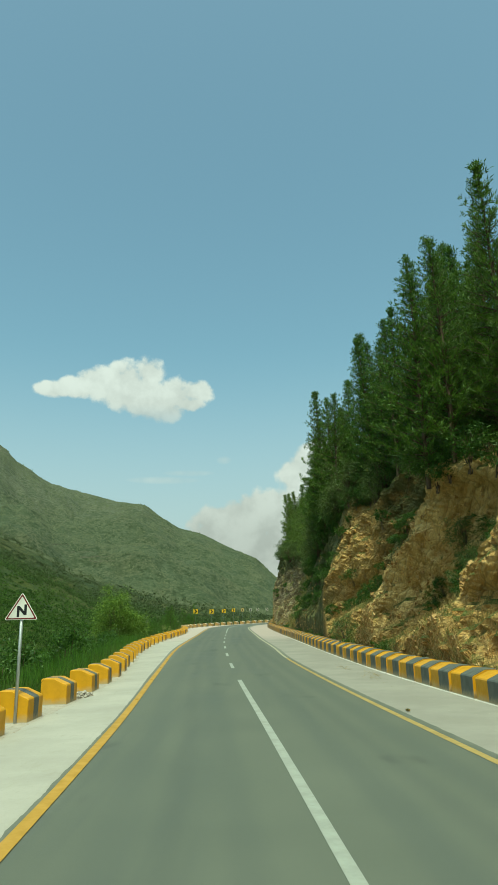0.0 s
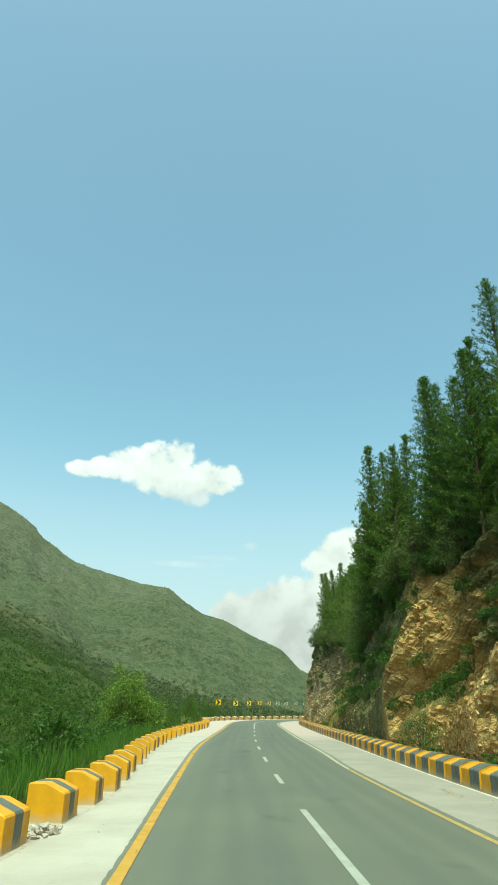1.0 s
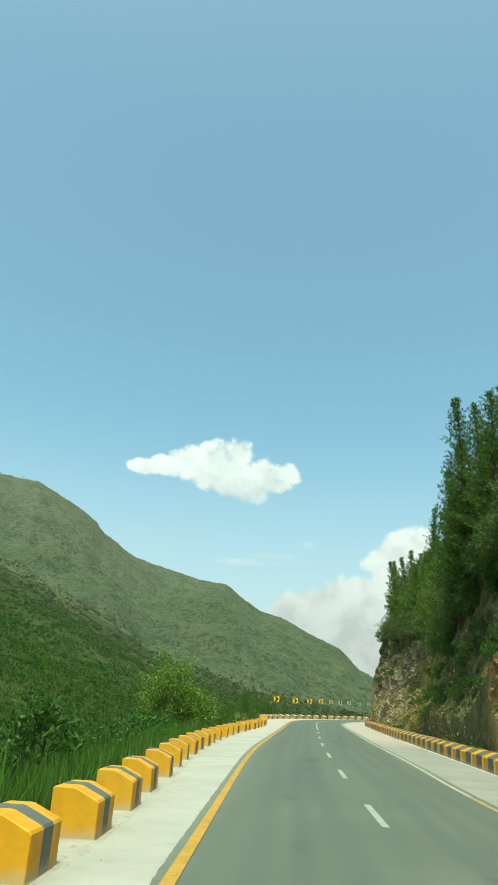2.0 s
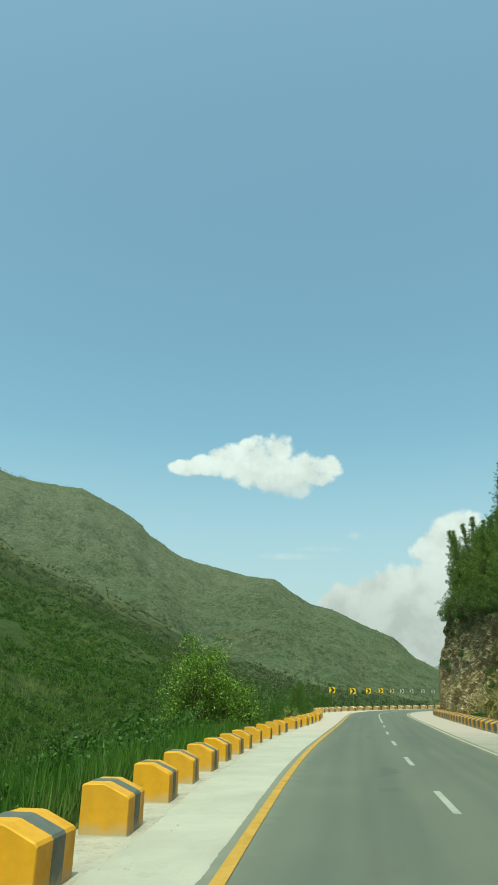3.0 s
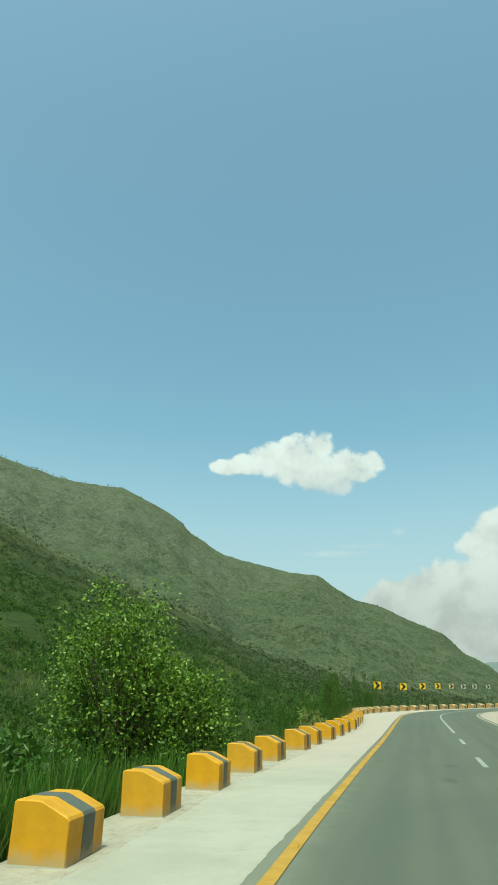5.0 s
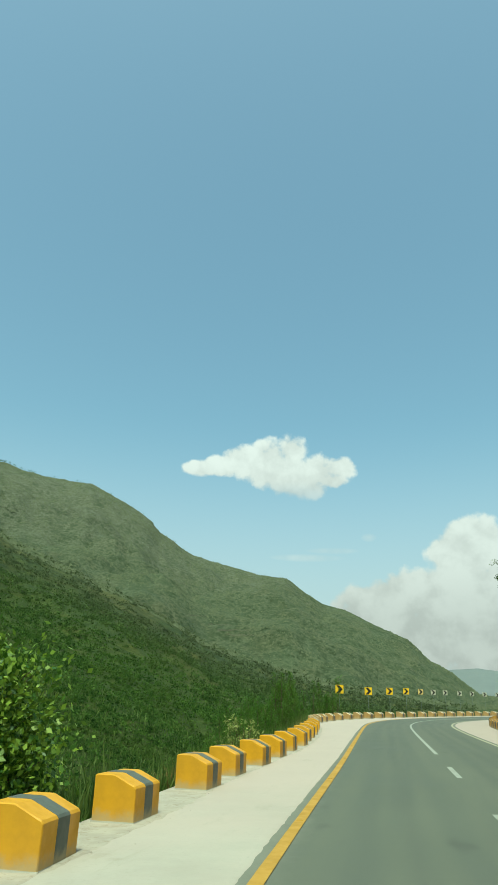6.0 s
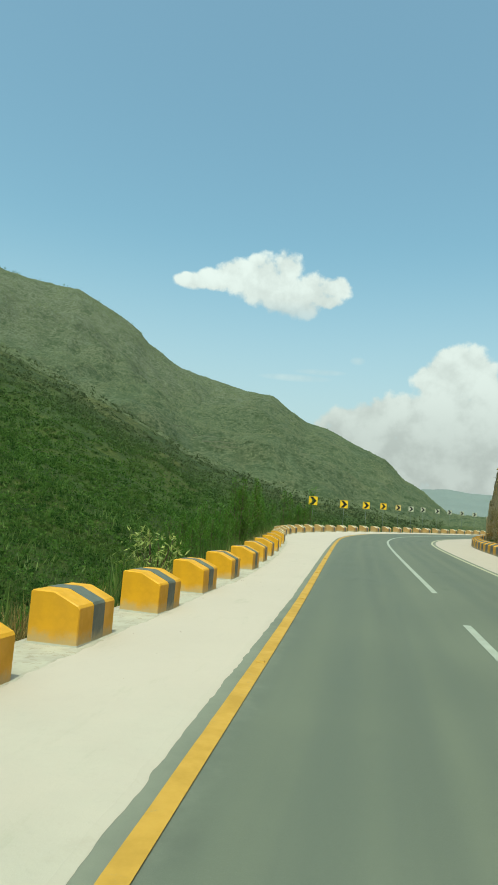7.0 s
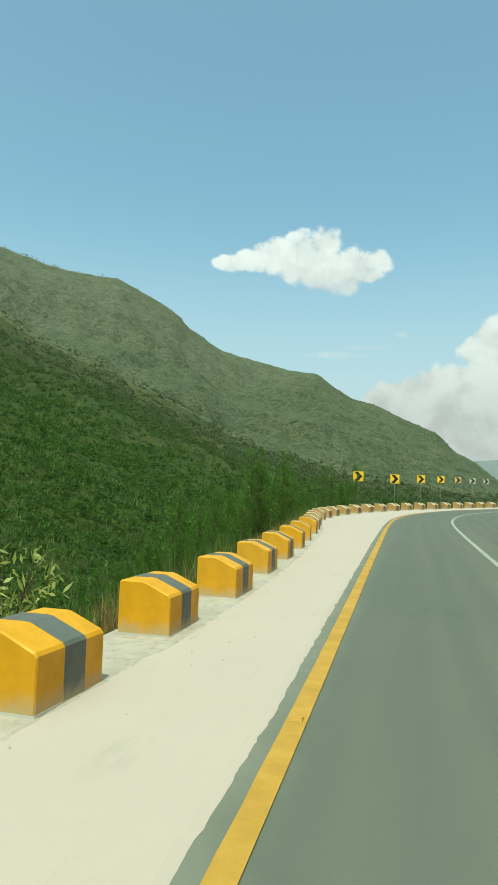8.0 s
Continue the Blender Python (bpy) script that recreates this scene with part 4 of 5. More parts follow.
def make_chevron(sheet, label, panel_label):
    root = new("chevron_sign")
    tagged(root, label, "road sign", "chevron signs round the bend")
    bm = bmesh.new()
    tube(bm, (0, 0, -2.0), (0, 0, 3.55), 0.032, 0.032, 8)
    part("pole", bm, M_POST, root, "dull grey green steel pole", smooth=True)
    s = 0.46
    slab("panel", rounded([(-s, 2.72), (s, 2.72), (s, 2.72 + 2 * s), (-s, 2.72 + 2 * s)], 0.05), -0.06, -0.045, sheet, root, panel_label)
    c = 2.72 + s
    chev = [(-0.36, c - 0.41), (-0.03, c - 0.41), (0.37, c), (-0.03, c + 0.41), (-0.36, c + 0.41), (0.0, c)]
    slab("chevron_arrow", chev, -0.066, -0.06, M_SIGN_K, root, "black chevron pointing along the bend")
    bm = bmesh.new()
    for h in (2.95, 3.40):
        for v in bmesh.ops.create_cube(bm, size=1.0)["verts"]:
            v.co = Vector((v.co.x * 0.5, v.co.y * 0.02 - 0.036, h + v.co.z * 0.04))
    part("bracket", bm, M_POST, root)
    return root


CHEVRONS = [(-11.8, 153.5), (-8.5, 158.1), (-5.9, 162.7), (-3.7, 167.3), (-1.6, 172.0), (0.4, 176.7), (2.4, 181.2), (4.9, 185.7), (7.3, 190.6), (9.9, 195.8), (12.7, 201)]
SIGN_SIZES = [1.07, 1.01, 0.93, 0.86, 0.79, 0.79, 0.76, 0.75, 0.74, 0.74, 0.74]
SIGN_HEIGHTS = [3.18, 3.07, 3.16, 3.24, 3.26, 3.25, 3.28, 3.28, 3.28, 3.28, 3.28]  # of the panel's middle over the road
signs = {0: make_chevron(M_SIGN_Y, "square yellow chevron sign with black arrow on a thin pole", "yellow square panel"),
         4: make_chevron(M_SIGN_T, "tan chevron sign with black arrow on a pole", "tan square panel"),
         5: make_chevron(M_SIGN_P, "pale grey chevron sign with dark arrow on a pole", "pale grey square panel")}
for k, (x, y) in enumerate(CHEVRONS):
    size = SIGN_SIZES[k]
    m = pose(x, y, float(road_z(y)) + SIGN_HEIGHTS[k] - 3.18 * size, 0, 0, 4 - 1.2 * k)
    if k in signs:
        signs[k].matrix_world = m @ Matrix.Scale(size, 4)
    else:
        like = 0 if k < 4 else 5
        copy_thing(signs[like], m @ Matrix.Scale(size / SIGN_SIZES[like], 4))


# ---- the rock cliff ----
FOOT = [(-60, 8.6), (5, 8.4), (18, 7.9), (27, 7.7), (36, 7.9), (44, 8.5), (54, 8.3), (59, 8.0), (72, 8.9), (84, 9.2), (99, 10.0), (114, 10.0), (128, 8.8),
        (137, 8.4), (146, 8.7), (158, 10.6), (178, 12.0), (210, 12)]
TOP = [(-60, 6), (5, 6.5), (18, 7.5), (30, 9.0), (44, 11.8), (53, 13.2), (62, 12), (82, 9.6), (100, 9.5), (116, 11.5), (132, 13.5), (146, 14), (165, 13), (210, 12)]


def cliff_point(i, v):
    """Places on the cliff: i along the road, v in metres up the face and on over its top."""
    y = np.interp(i, np.arange(len(LINE)), LINE[:, 1])
    foot, top = along(FOOT, y), along(TOP, y)
    over = np.clip(v - top, 0, None)
    toe = np.clip(1 - v / 3.6, 0, 1)
    tilt = np.interp(y, [0, 50, 60, 100, 125, 150], [0.34, 0.34, 0.25, 0.25, 0.21, 0.21])
    lean = tilt * np.minimum(v, top)
    z = np.where(v < top, v, top + over * 0.62)
    out = foot + lean + over * 0.80 - toe ** 1.5 * 1.5
    bank = np.clip((58 - y) / 9, 0, 1) * np.clip(v / 3.4, 0, 1) ** 1.3
    out = out + 1.5 * bank
    # broken, dipping beds
    q = (z * 0.80 + y * 0.50) / 1.15
    bed = np.floor(q + 1.3 * fbm(y * 0.22, z * 0.22, out * 0, 3, 61))
    step = hash3(bed.astype(np.int64), (y / 6.0 + bed * 0.37).astype(np.int64), 0 * bed.astype(np.int64), 5) - 0.5
    q2 = (z * 0.8 + y * 0.50) / 0.42
    bed2 = np.floor(q2 + 1.5 * fbm(y * 0.4, z * 0.4, out * 0, 3, 71))
    step2 = hash3(bed2.astype(np.int64), np.floor(y / 2.6 + bed2 * 0.61).astype(np.int64), 0 * bed2.astype(np.int64), 9) - 0.5
    big = fbm(y / 15.0, z / 11.0, out * 0, 4, 41) - 0.5
    mid = np.abs(fbm(y / 3.2, z / 2.6, out * 0, 5, 43) - 0.5) * 2
    fine = fbm(y / 0.7, z / 0.7, out * 0, 4, 47) - 0.5
    # buttresses that stand out from the face
    ribs = sum(a * np.exp(-((y - c + 1.1 * (z - 5)) / s) ** 2) for c, s, a in ((57, 3.4, 1.4), (37.5, 2.3, 2.2), (24.5, 1.8, 1.9), (47.5, 1.5, 0.8), (76, 4, 1.2), (136, 6, 0.6), (31, 2.0, -1.9), (43.2, 1.9, -1.8), (51.3, 1.8, -1.3), (18, 1.8, -1.4)))
    calm = np.clip((y - 55) / 4, 0, 1) * np.clip((97 - y) / 6, 0, 1) * np.clip((z - 1.5) / 2, 0, 1)
    hold = (1 - 0.55 * calm) * np.clip(v / 1.5, 0.12, 1) * np.where(v < top, 1, np.clip(1 - over / 5, 0.12, 1))
    out = out - hold * (ribs + 1.9 * big + 0.7 * step + 0.5 * step2 - 1.2 * (mid - 0.3) + 0.6 * fine)
    z = z + hold * 0.25 * step + over / (over + 3) * 1.6 * (fbm(y / 6, over / 6, out * 0, 4, 53) - 0.5)
    out = np.maximum(out, np.interp(i, np.arange(len(LINE)), OFF_BR) + 1.25)
    return on_road(i, out, z)


def make_cliff():
    i = np.concatenate([np.arange(index_at(-30), index_at(0), 1.2), np.arange(index_at(0), index_at(75), 0.36), np.arange(index_at(75), index_at(150), 0.6),
                        np.arange(index_at(150), index_at(205), 2.0)])
    v = np.concatenate([np.arange(0, 15.2, 0.2), np.arange(15.4, 45, 0.7)])
    I, V = np.meshgrid(i, v, indexing="ij")
    P = cliff_point(I.ravel(), V.ravel()).reshape(*I.shape, 3)
    P[:, 0, 2] -= 0.3
    ob = grid_mesh("cliff", P, M_ROCK, smooth=False)
    return tagged(ob, "steep cut cliff of ochre broken rock with dark stains", "rock cliff", kind="structure")


cliff = make_cliff()


def make_rubble():
    """Broken slabs that lie along the beds, all over the face and its foot."""
    rng = np.random.default_rng(57)
    n = 34000
    y = 12 + rng.random(n) ** 1.15 * 128
    i = np.interp(y, LINE[:, 1], np.arange(len(LINE)))
    top = along(TOP, y)
    v = np.where(rng.random(n) < 0.35, rng.random(n) ** 1.6 * 3.0, rng.random(n) * top)
    patch = fbm(y / 3.5 + v * 0.3, v / 2.5, 0 * y, 3, 83)
    keep = (patch > 0.45) & ~((y < 56) & (v < 3.0) & (rng.random(n) < 0.45)) & ~((y > 56) & (y < 96) & (v > 2.5) & (rng.random(n) < 0.9)) & ~((y > 56) & (y < 98) & (v < 2.6) & (rng.random(n) < 0.92)) & ~((y > 98) & (v < 2.6) & (rng.random(n) < 0.5)) & ~((y > 96) & (v > 3) & (rng.random(n) < 0.7))
    slant = y + 1.1 * (v - 5)
    keep |= (slant > 33.5) & (slant < 41) & (rng.random(n) < 0.8)
    keep &= ~((slant > 42) & (y < 52) & (v > 4) & (rng.random(n) < 0.85)) & ~((v > 0.86 * top) & (rng.random(n) < 0.8))
    y, i, v = y[keep], i[keep], v[keep]
    n = len(y)
    P = cliff_point(i, v)
    L = (0.025 + 0.15 * rng.random(n) ** 2.6) * np.where(v < 2, 0.75, 1.0)
    box = np.array([(a, b, c) for a in (-1, 1) for b in (-1, 1) for c in (-1, 1)], float)
    V = box[None] * np.stack([L * 0.75, L, L * 0.45], -1)[:, None, :] * rng.uniform(0.45, 1.15, (n, 8, 3))
    a = np.where(v < 1.8, radians(20) + rng.normal(0, 0.4, n), radians(32) + rng.normal(0, 0.22, n))
    b = rng.normal(0, 0.9, n)
    ca, sa, cb, sb = np.cos(a)[:, None], np.sin(a)[:, None], np.cos(b)[:, None], np.sin(b)[:, None]
    x0, y0, z0 = V[..., 0] * cb - V[..., 2] * sb, V[..., 1], V[..., 0] * sb + V[..., 2] * cb
    V = np.stack([x0, y0 * ca + z0 * sa, -y0 * sa + z0 * ca], -1) + P[:, None, :]
    quads = [(0, 1, 3, 2), (4, 6, 7, 5), (0, 4, 5, 1), (2, 3, 7, 6), (0, 2, 6, 4), (1, 5, 7, 3)]
    F = (np.arange(n)[:, None, None] * 8 + np.array(quads)[None]).reshape(-1, 4)
    ob = link("cliff_rubble", V.reshape(-1, 3), F, M_RUBBLE)
    return tagged(ob, "broken ochre rock slabs and rubble on the cliff", "rubble", kind="stuff")


make_rubble()


def make_terraces():
    """Low pale terrace walls that follow the far mountain's slope."""
    rng = random.Random(67)
    k = 0
    for az0, az1, el in ((17.2, 15.6, 7.0), (15.4, 13.4, 6.35), (14.6, 12.0, 5.95), (13.8, 11.6, 5.6)):
        az = np.radians(np.linspace(az0, az1, 22) - 0.0)
        rows = []
        for a in az:
            r = np.linspace(420, 1700, 900)
            X, Y = CENTRE[0] - np.sin(a) * r, CENTRE[1] + np.cos(a) * r
            Z = ground_z(X, Y)
            e = np.degrees(np.arctan2(Z - 2.0, r))
            j = int(np.argmax(e > el + rng.uniform(-0.03, 0.03)))
            rows.append((X[j], Y[j], Z[j]))
        P = np.array(rows)
        h = np.array([rng.choice((0.1, 0.3, 0.9, 1.3)) for _ in rows])[:, None] * np.array([0, 0, 1.0])
        back = np.stack([-np.sin(az), np.cos(az), 0 * az], -1) * 2.0
        front = -0.4 * back
        S = np.stack([P + front - np.array([0, 0, 2.5]), P + front + h, P + back + h, P + back - np.array([0, 0, 2.5])], 1)
        ob = grid_mesh("terrace_wall", S, M_TERRACE, smooth=False)
        tagged(ob, "low pale stone terrace wall on the far mountainside", "terrace wall", "terraces on the mountain")


make_terraces()


# ---- plants ----
def quads_mesh(name, C, A, B, material, parent=None, label=""):
    """Many small leaves: centres C, half length A and half width B vectors, each a folded diamond."""
    n = len(C)
    V = np.stack([C - A, C + B * 1.0 - A * 0.15, C + A, C - B * 1.0 - A * 0.15], 1).reshape(-1, 3)
    me = bpy.data.meshes.new(name)
    me.vertices.add(4 * n)
    me.vertices.foreach_set("co", V.reshape(-1).astype(np.float32))
    me.loops.add(4 * n)
    me.loops.foreach_set("vertex_index", np.arange(4 * n, dtype=np.int32))
    me.polygons.add(n)
    me.polygons.foreach_set("loop_start", np.arange(0, 4 * n, 4, dtype=np.int32))
    me.materials.append(material)
    me.update(calc_edges=True)
    ob = new(name, me)
    if parent is not None:
        ob.parent = parent
    if label:
        ob["label"] = label
    return ob


def unit(v):
    return v / np.maximum(np.linalg.norm(v, axis=-1, keepdims=True), 1e-9)


def leaves(rng, C, out, length, width, spread=0.8, droop=0.0):
    """Leaf vectors about the centres, roughly along out."""
    n = len(C)
    d = unit(out + rng.normal(0, spread, (n, 3)) - np.array([0, 0, droop]))
    s = unit(np.cross(d, rng.normal(0, 1, (n, 3))))
    L = length * rng.uniform(0.6, 1.25, (n, 1)) / 2
    W = width * rng.uniform(0.6, 1.25, (n, 1)) / 2
    return d * L, s * W


def stems_mesh(name, segs, material, parent, n=5):
    """Tapered limbs: (p0, p1, r0, r1)."""
    V, F = [], []
    for p0, p1, r0, r1 in segs:
        p0, p1 = np.array(p0, float), np.array(p1, float)
        d = unit(p1 - p0)
        a = unit(np.cross(d, [0.31, 0.17, 0.93] if abs(d[2]) < 0.9 else [1.0, 0.2, 0]))
        b = np.cross(d, a)
        k0 = len(V)
        for p, r in ((p0, r0), (p1, r1)):
            for k in range(n):
                t = 2 * math.pi * k / n
                V.append(p + r * (math.cos(t) * a + math.sin(t) * b))
        for k in range(n):
            F.append((k0 + k, k0 + (k + 1) % n, k0 + n + (k + 1) % n, k0 + n + k))
    return link(name, V, F, material, parent, smooth=True)


def make_pine(seed, H, spread, label, needles=M_PINE):
    rng = np.random.default_rng(seed)
    root = new("pine_tree")
    tagged(root, label, "pine tree", "pines above the cliff")
    bend = rng.normal(0, 0.007, 2)
    axis = lambda h: np.array([bend[0] * h * h / H * 4, bend[1] * h * h / H * 4, h])
    hs = np.linspace(-0.5, H, 9)
    r = lambda h: 0.011 * H * (1 - max(h, 0) / H) ** 0.8 + 0.012
    bole = [(axis(a), axis(b), r(a), r(b)) for a, b in zip(hs, hs[1:])]
    limbs, C, O = [], [], []
    h = 0.08 * H
    while h < 0.985 * H:
        f = h / H
        reach = spread * H * (1 - f) ** 0.85 * (0.7 + 0.3 * min(1, f / 0.3)) + 0.12
        n = rng.integers(5, 8)
        a0 = rng.uniform(0, 6.28)
        for k in range(n):
            if rng.random() < 0.12:
                continue
            a = a0 + 6.283 * k / n + rng.normal(0, 0.25)
            L = reach * rng.uniform(0.6, 1.2)
            rise = rng.uniform(0.0, 0.4) + 0.35 * f
            d = unit(np.array([math.cos(a), math.sin(a), rise]))
            p0 = axis(h)
            p1 = p0 + d * L + np.array([0, 0, 0.12 * L])
            limbs.append((p0, p1, 0.012 * L + 0.012, 0.006))
            for t in np.linspace(0.22, 1.0, max(3, int(L / 0.27))):
                p = p0 + (p1 - p0) * t + rng.normal(0, 0.07, 3)
                q = int(17 - 7 * f)
                C.append(np.repeat(p[None], q, 0) + rng.normal(0, 0.07, (q, 3)))
                O.append(np.repeat((d * 0.6 + np.array([0, 0, 0.65]))[None], q, 0))
        h += rng.uniform(0.30, 0.55) * (H / 13) * (1.2 - 0.45 * f)
    C, O = np.concatenate(C), np.concatenate(O)
    A, B = leaves(rng, C, O, 0.40, 0.05, 0.7)
    small = (1.1 - 0.5 * np.clip(C[:, 2:3] / H, 0, 1))
    A = A * small
    stems_mesh("trunk", bole + limbs, M_BARK, root, 6)
    quads_mesh("crown", C + A * 0.6, A, B, needles, root, "upright green needle tufts")
    return root


def make_bush(seed, size, stems, clumps, per, leaf, material, name, label, category, group=""):
    """A leafy bush: stems that fan out, clumps of leaves on an uneven outline. size: half width, height."""
    rng = np.random.default_rng(seed)
    root = new(name)
    tagged(root, label, category, group)
    w, H = size
    segs, C, O = [], [], []
    for k in range(stems):
        a = rng.uniform(0, 6.28)
        tip = np.array([math.cos(a) * w * rng.uniform(0.1, 0.75), math.sin(a) * w * rng.uniform(0.1, 0.75), H * rng.uniform(0.55, 0.95)])
        mid = tip * np.array([0.35, 0.35, 0.5]) + rng.normal(0, 0.05 * w, 3)
        base = np.array([*rng.normal(0, 0.06 * w, 2), -0.4])
        segs += [(base, mid, 0.016 * H, 0.010 * H), (mid, tip, 0.010 * H, 0.003 * H)]
    for k in range(clumps):
        u = unit(rng.normal(0, 1, 3))
        rad = rng.uniform(0.35, 1.0) ** 0.5
        lump = 0.62 + 0.72 * vnoise(np.array([u[0] * 2 + seed]), np.array([u[1] * 2]), np.array([u[2] * 2]), seed)[0]
        p = np.array([u[0] * w, u[1] * w, 0]) * rad * lump + np.array([0, 0, H * (0.52 + 0.46 * u[2] * rad * lump)])
        s = rng.uniform(0.10, 0.20) * (w + H) / 2
        C.append(p + rng.normal(0, 1, (per, 3)) * s * np.array([0.6, 0.6, 0.5]))
        O.append(np.repeat((u * 0.5 + np.array([0, 0, 0.25]))[None], per, 0))
        if k % 3 == 0:
            segs.append((p * np.array([0.3, 0.3, 0.55]), p, 0.006 * H, 0.002 * H))
    C, O = np.concatenate(C), np.concatenate(O)
    keep = C[:, 2] > 0.02
    C, O = C[keep], O[keep]
    A, B = leaves(rng, C, O, leaf[0], leaf[1], 0.8, 0.2)
    stems_mesh("stem", segs, M_BARK, root, 5)
    quads_mesh("foliage", C, A, B, material, root)
    return root


def make_sapling(seed, H, label):
    rng = np.random.default_rng(seed)
    root = new("sapling")
    tagged(root, label, "young tree", "saplings on the valley slope")
    segs, C, O = [((0, 0, -0.5), (rng.normal(0, 0.15), rng.normal(0, 0.15), H * 0.95), 0.05, 0.01)], [], []
    for k in range(46):
        f = rng.uniform(0.12, 1.0)
        a = rng.uniform(0, 6.28)
        L = H * 0.16 * (1.15 - f) + 0.15
        p0 = np.array([0, 0, f * H * 0.93])
        p1 = p0 + np.array([math.cos(a) * L * 0.8, math.sin(a) * L * 0.8, L * 1.3])
        segs.append((p0, p1, 0.012, 0.004))
        q = 20
        t = rng.uniform(0.2, 1.1, (q, 1))
        C.append(p0 + (p1 - p0) * t + rng.normal(0, 0.10, (q, 3)))
        O.append(np.repeat(unit(p1 - p0)[None], q, 0))
    C, O = np.concatenate(C), np.concatenate(O)
    A, B = leaves(rng, C, O, 0.24, 0.06, 0.55)
    stems_mesh("trunk", segs, M_BARK, root, 5)
    quads_mesh("foliage", C, A, B, M_SAPLING, root)
    return root


def scatter(kinds, spots, seed, size=(0.85, 1.2), lean=3):
    """Put copies of the kinds at the spots (x, y, z); the first of each kind stands at one itself."""
    rng = random.Random(seed)
    used = set()
    for p in spots:
        k = rng.randrange(len(kinds))
        s = rng.uniform(*size)
        m = Matrix.Translation(p) @ Matrix.Rotation(rng.uniform(0, 6.28), 4, "Z") @ Matrix.Rotation(radians(rng.uniform(-lean, lean)), 4, "X")
        if k not in used:
            used.add(k)
            kinds[k].matrix_world = m
            kinds[k].scale = (s, s, s)
        else:
            c = copy_thing(kinds[k], m)
            c.matrix_basis = m @ Matrix.Diagonal((s, s, s, 1))
    for k, ob in enumerate(kinds):
        if k not in used and spots:
            x, y, z = spots[k % len(spots)]
            ob.matrix_world = Matrix.Translation((x + 1.1, y + 0.9, z - 0.1))


def ground_spot(x, y):
    return (x, y, float(ground_z(np.array([x]), np.array([y]))[0]))


def cliff_spot(y, over):
    i = index_at(y)
    top = float(along(TOP, y))
    p = cliff_point(np.array([i]), np.array([top + over]))[0]
    return (float(p[0]), float(p[1]), float(p[2]) - 0.1)


# the big bush beside the barrier: a tall crown and a lower one nearer the road
def make_big_bush():
    rng = np.random.default_rng(3)
    root = tagged(new("big_bush"), "tall open bush with glossy light green leaves behind the barrier", "bush")
    segs, C, O = [], [], []
    for cx, cy, w, H, clumps, shoots in ((0.0, 0.0, 2.5, 8.5, 380, 13), (2.1, 1.2, 1.6, 6.2, 150, 8)):
        for k in range(shoots):
            a, f = rng.uniform(0, 6.28), rng.uniform(0.1, 0.8)
            tip = np.array([cx + math.cos(a) * w * f, cy + math.sin(a) * w * f, H * rng.uniform(0.6, 0.98) * (1 - 0.25 * f)])
            mid = np.array([0.45 * cx, 0.45 * cy, 0]) + (tip - np.array([cx, cy, 0])) * np.array([0.35, 0.35, 0.5]) + rng.normal(0, 0.1, 3)
            segs += [(np.array([*rng.normal(0, 0.15, 2), -0.4]), mid, 0.09, 0.05), (mid, tip, 0.05, 0.012)]
        for k in range(clumps):
            u = unit(rng.normal(0, 1, 3))
            rad = rng.uniform(0.25, 1.0) ** 0.5
            lump = 0.55 + 0.8 * vnoise(np.array([u[0] * 2.2 + cx]), np.array([u[1] * 2.2]), np.array([u[2] * 2.2]), 3)[0]
            p = np.array([cx, cy, H * 0.54]) + u * np.array([w, w, H * 0.47]) * rad * lump
            q = int(rng.integers(48, 86))
            C.append(p + rng.normal(0, 1, (q, 3)) * rng.uniform(0.25, 0.55) * np.array([0.8, 0.8, 0.65]))
            O.append(np.repeat((u * 0.5 + np.array([0, 0, 0.3]))[None], q, 0))
            if k % 2 == 0:
                segs.append((p * np.array([0.5, 0.5, 0.7]), p, 0.022, 0.008))
    C, O = np.concatenate(C), np.concatenate(O)
    keep = C[:, 2] > 0.05
    A, B = leaves(rng, C[keep], O[keep], 0.155, 0.095, 0.8, 0.2)
    stems_mesh("stem", segs, M_BARK, root, 5)
    quads_mesh("foliage", C[keep], A, B, M_BROAD, root)
    return root


big_bush = make_big_bush()
gx, gy, gz = ground_spot(-14.9, 77.5)
big_bush.matrix_world = pose(gx, gy, gz)

# a pale leaved plant in the dry grass beside the barrier
pale_plant = make_bush(5, (0.9, 2.3), 11, 64, 15, (0.20, 0.05), M_PALE, "leafy_plant", "tall plant with pale yellow green leaves in dry grass", "plant")
pale_plant.matrix_world = pose(*ground_spot(-11.25, 95.6), 0, 0, 0)

# pines along the cliff's upper edge
pines = [make_pine(11, 14.5, 0.235, "tall dark green pine with a narrow crown above the cliff"), make_pine(12, 12.5, 0.26, "dark green pine with a ragged crown above the cliff"),
         make_pine(13, 10.0, 0.25, "young yellow green pine above the cliff", M_YOUNG), make_pine(14, 13.5, 0.21, "slender dark green pine above the cliff")]


def pine_spots():
    rng = random.Random(8)
    out = []
    y = 14.0
    while y < 146:
        for row, (lo, hi) in enumerate(((-0.9, 0.9), (1.8, 5.0), (7, 12), (15, 22))):
            if rng.random() < (0.92, 0.9, 0.6, 0.25)[row] and not (y < 30 and row == 0):
                out.append(cliff_spot(y + rng.uniform(-1.2, 1.2), rng.uniform(lo, hi) + (2.2 if y > 112 else 0.8 if y > 82 else 0)))
        y += rng.uniform(2.2, 3.4)
    return out


PINE_SPOTS = pine_spots()
scatter(pines[:2] + pines[3:], [p for p in PINE_SPOTS if p[1] < 84], 21, (0.85, 1.2))
scatter(pines[2:3], [p for p in PINE_SPOTS if p[1] >= 84], 22, (0.75, 1.15))

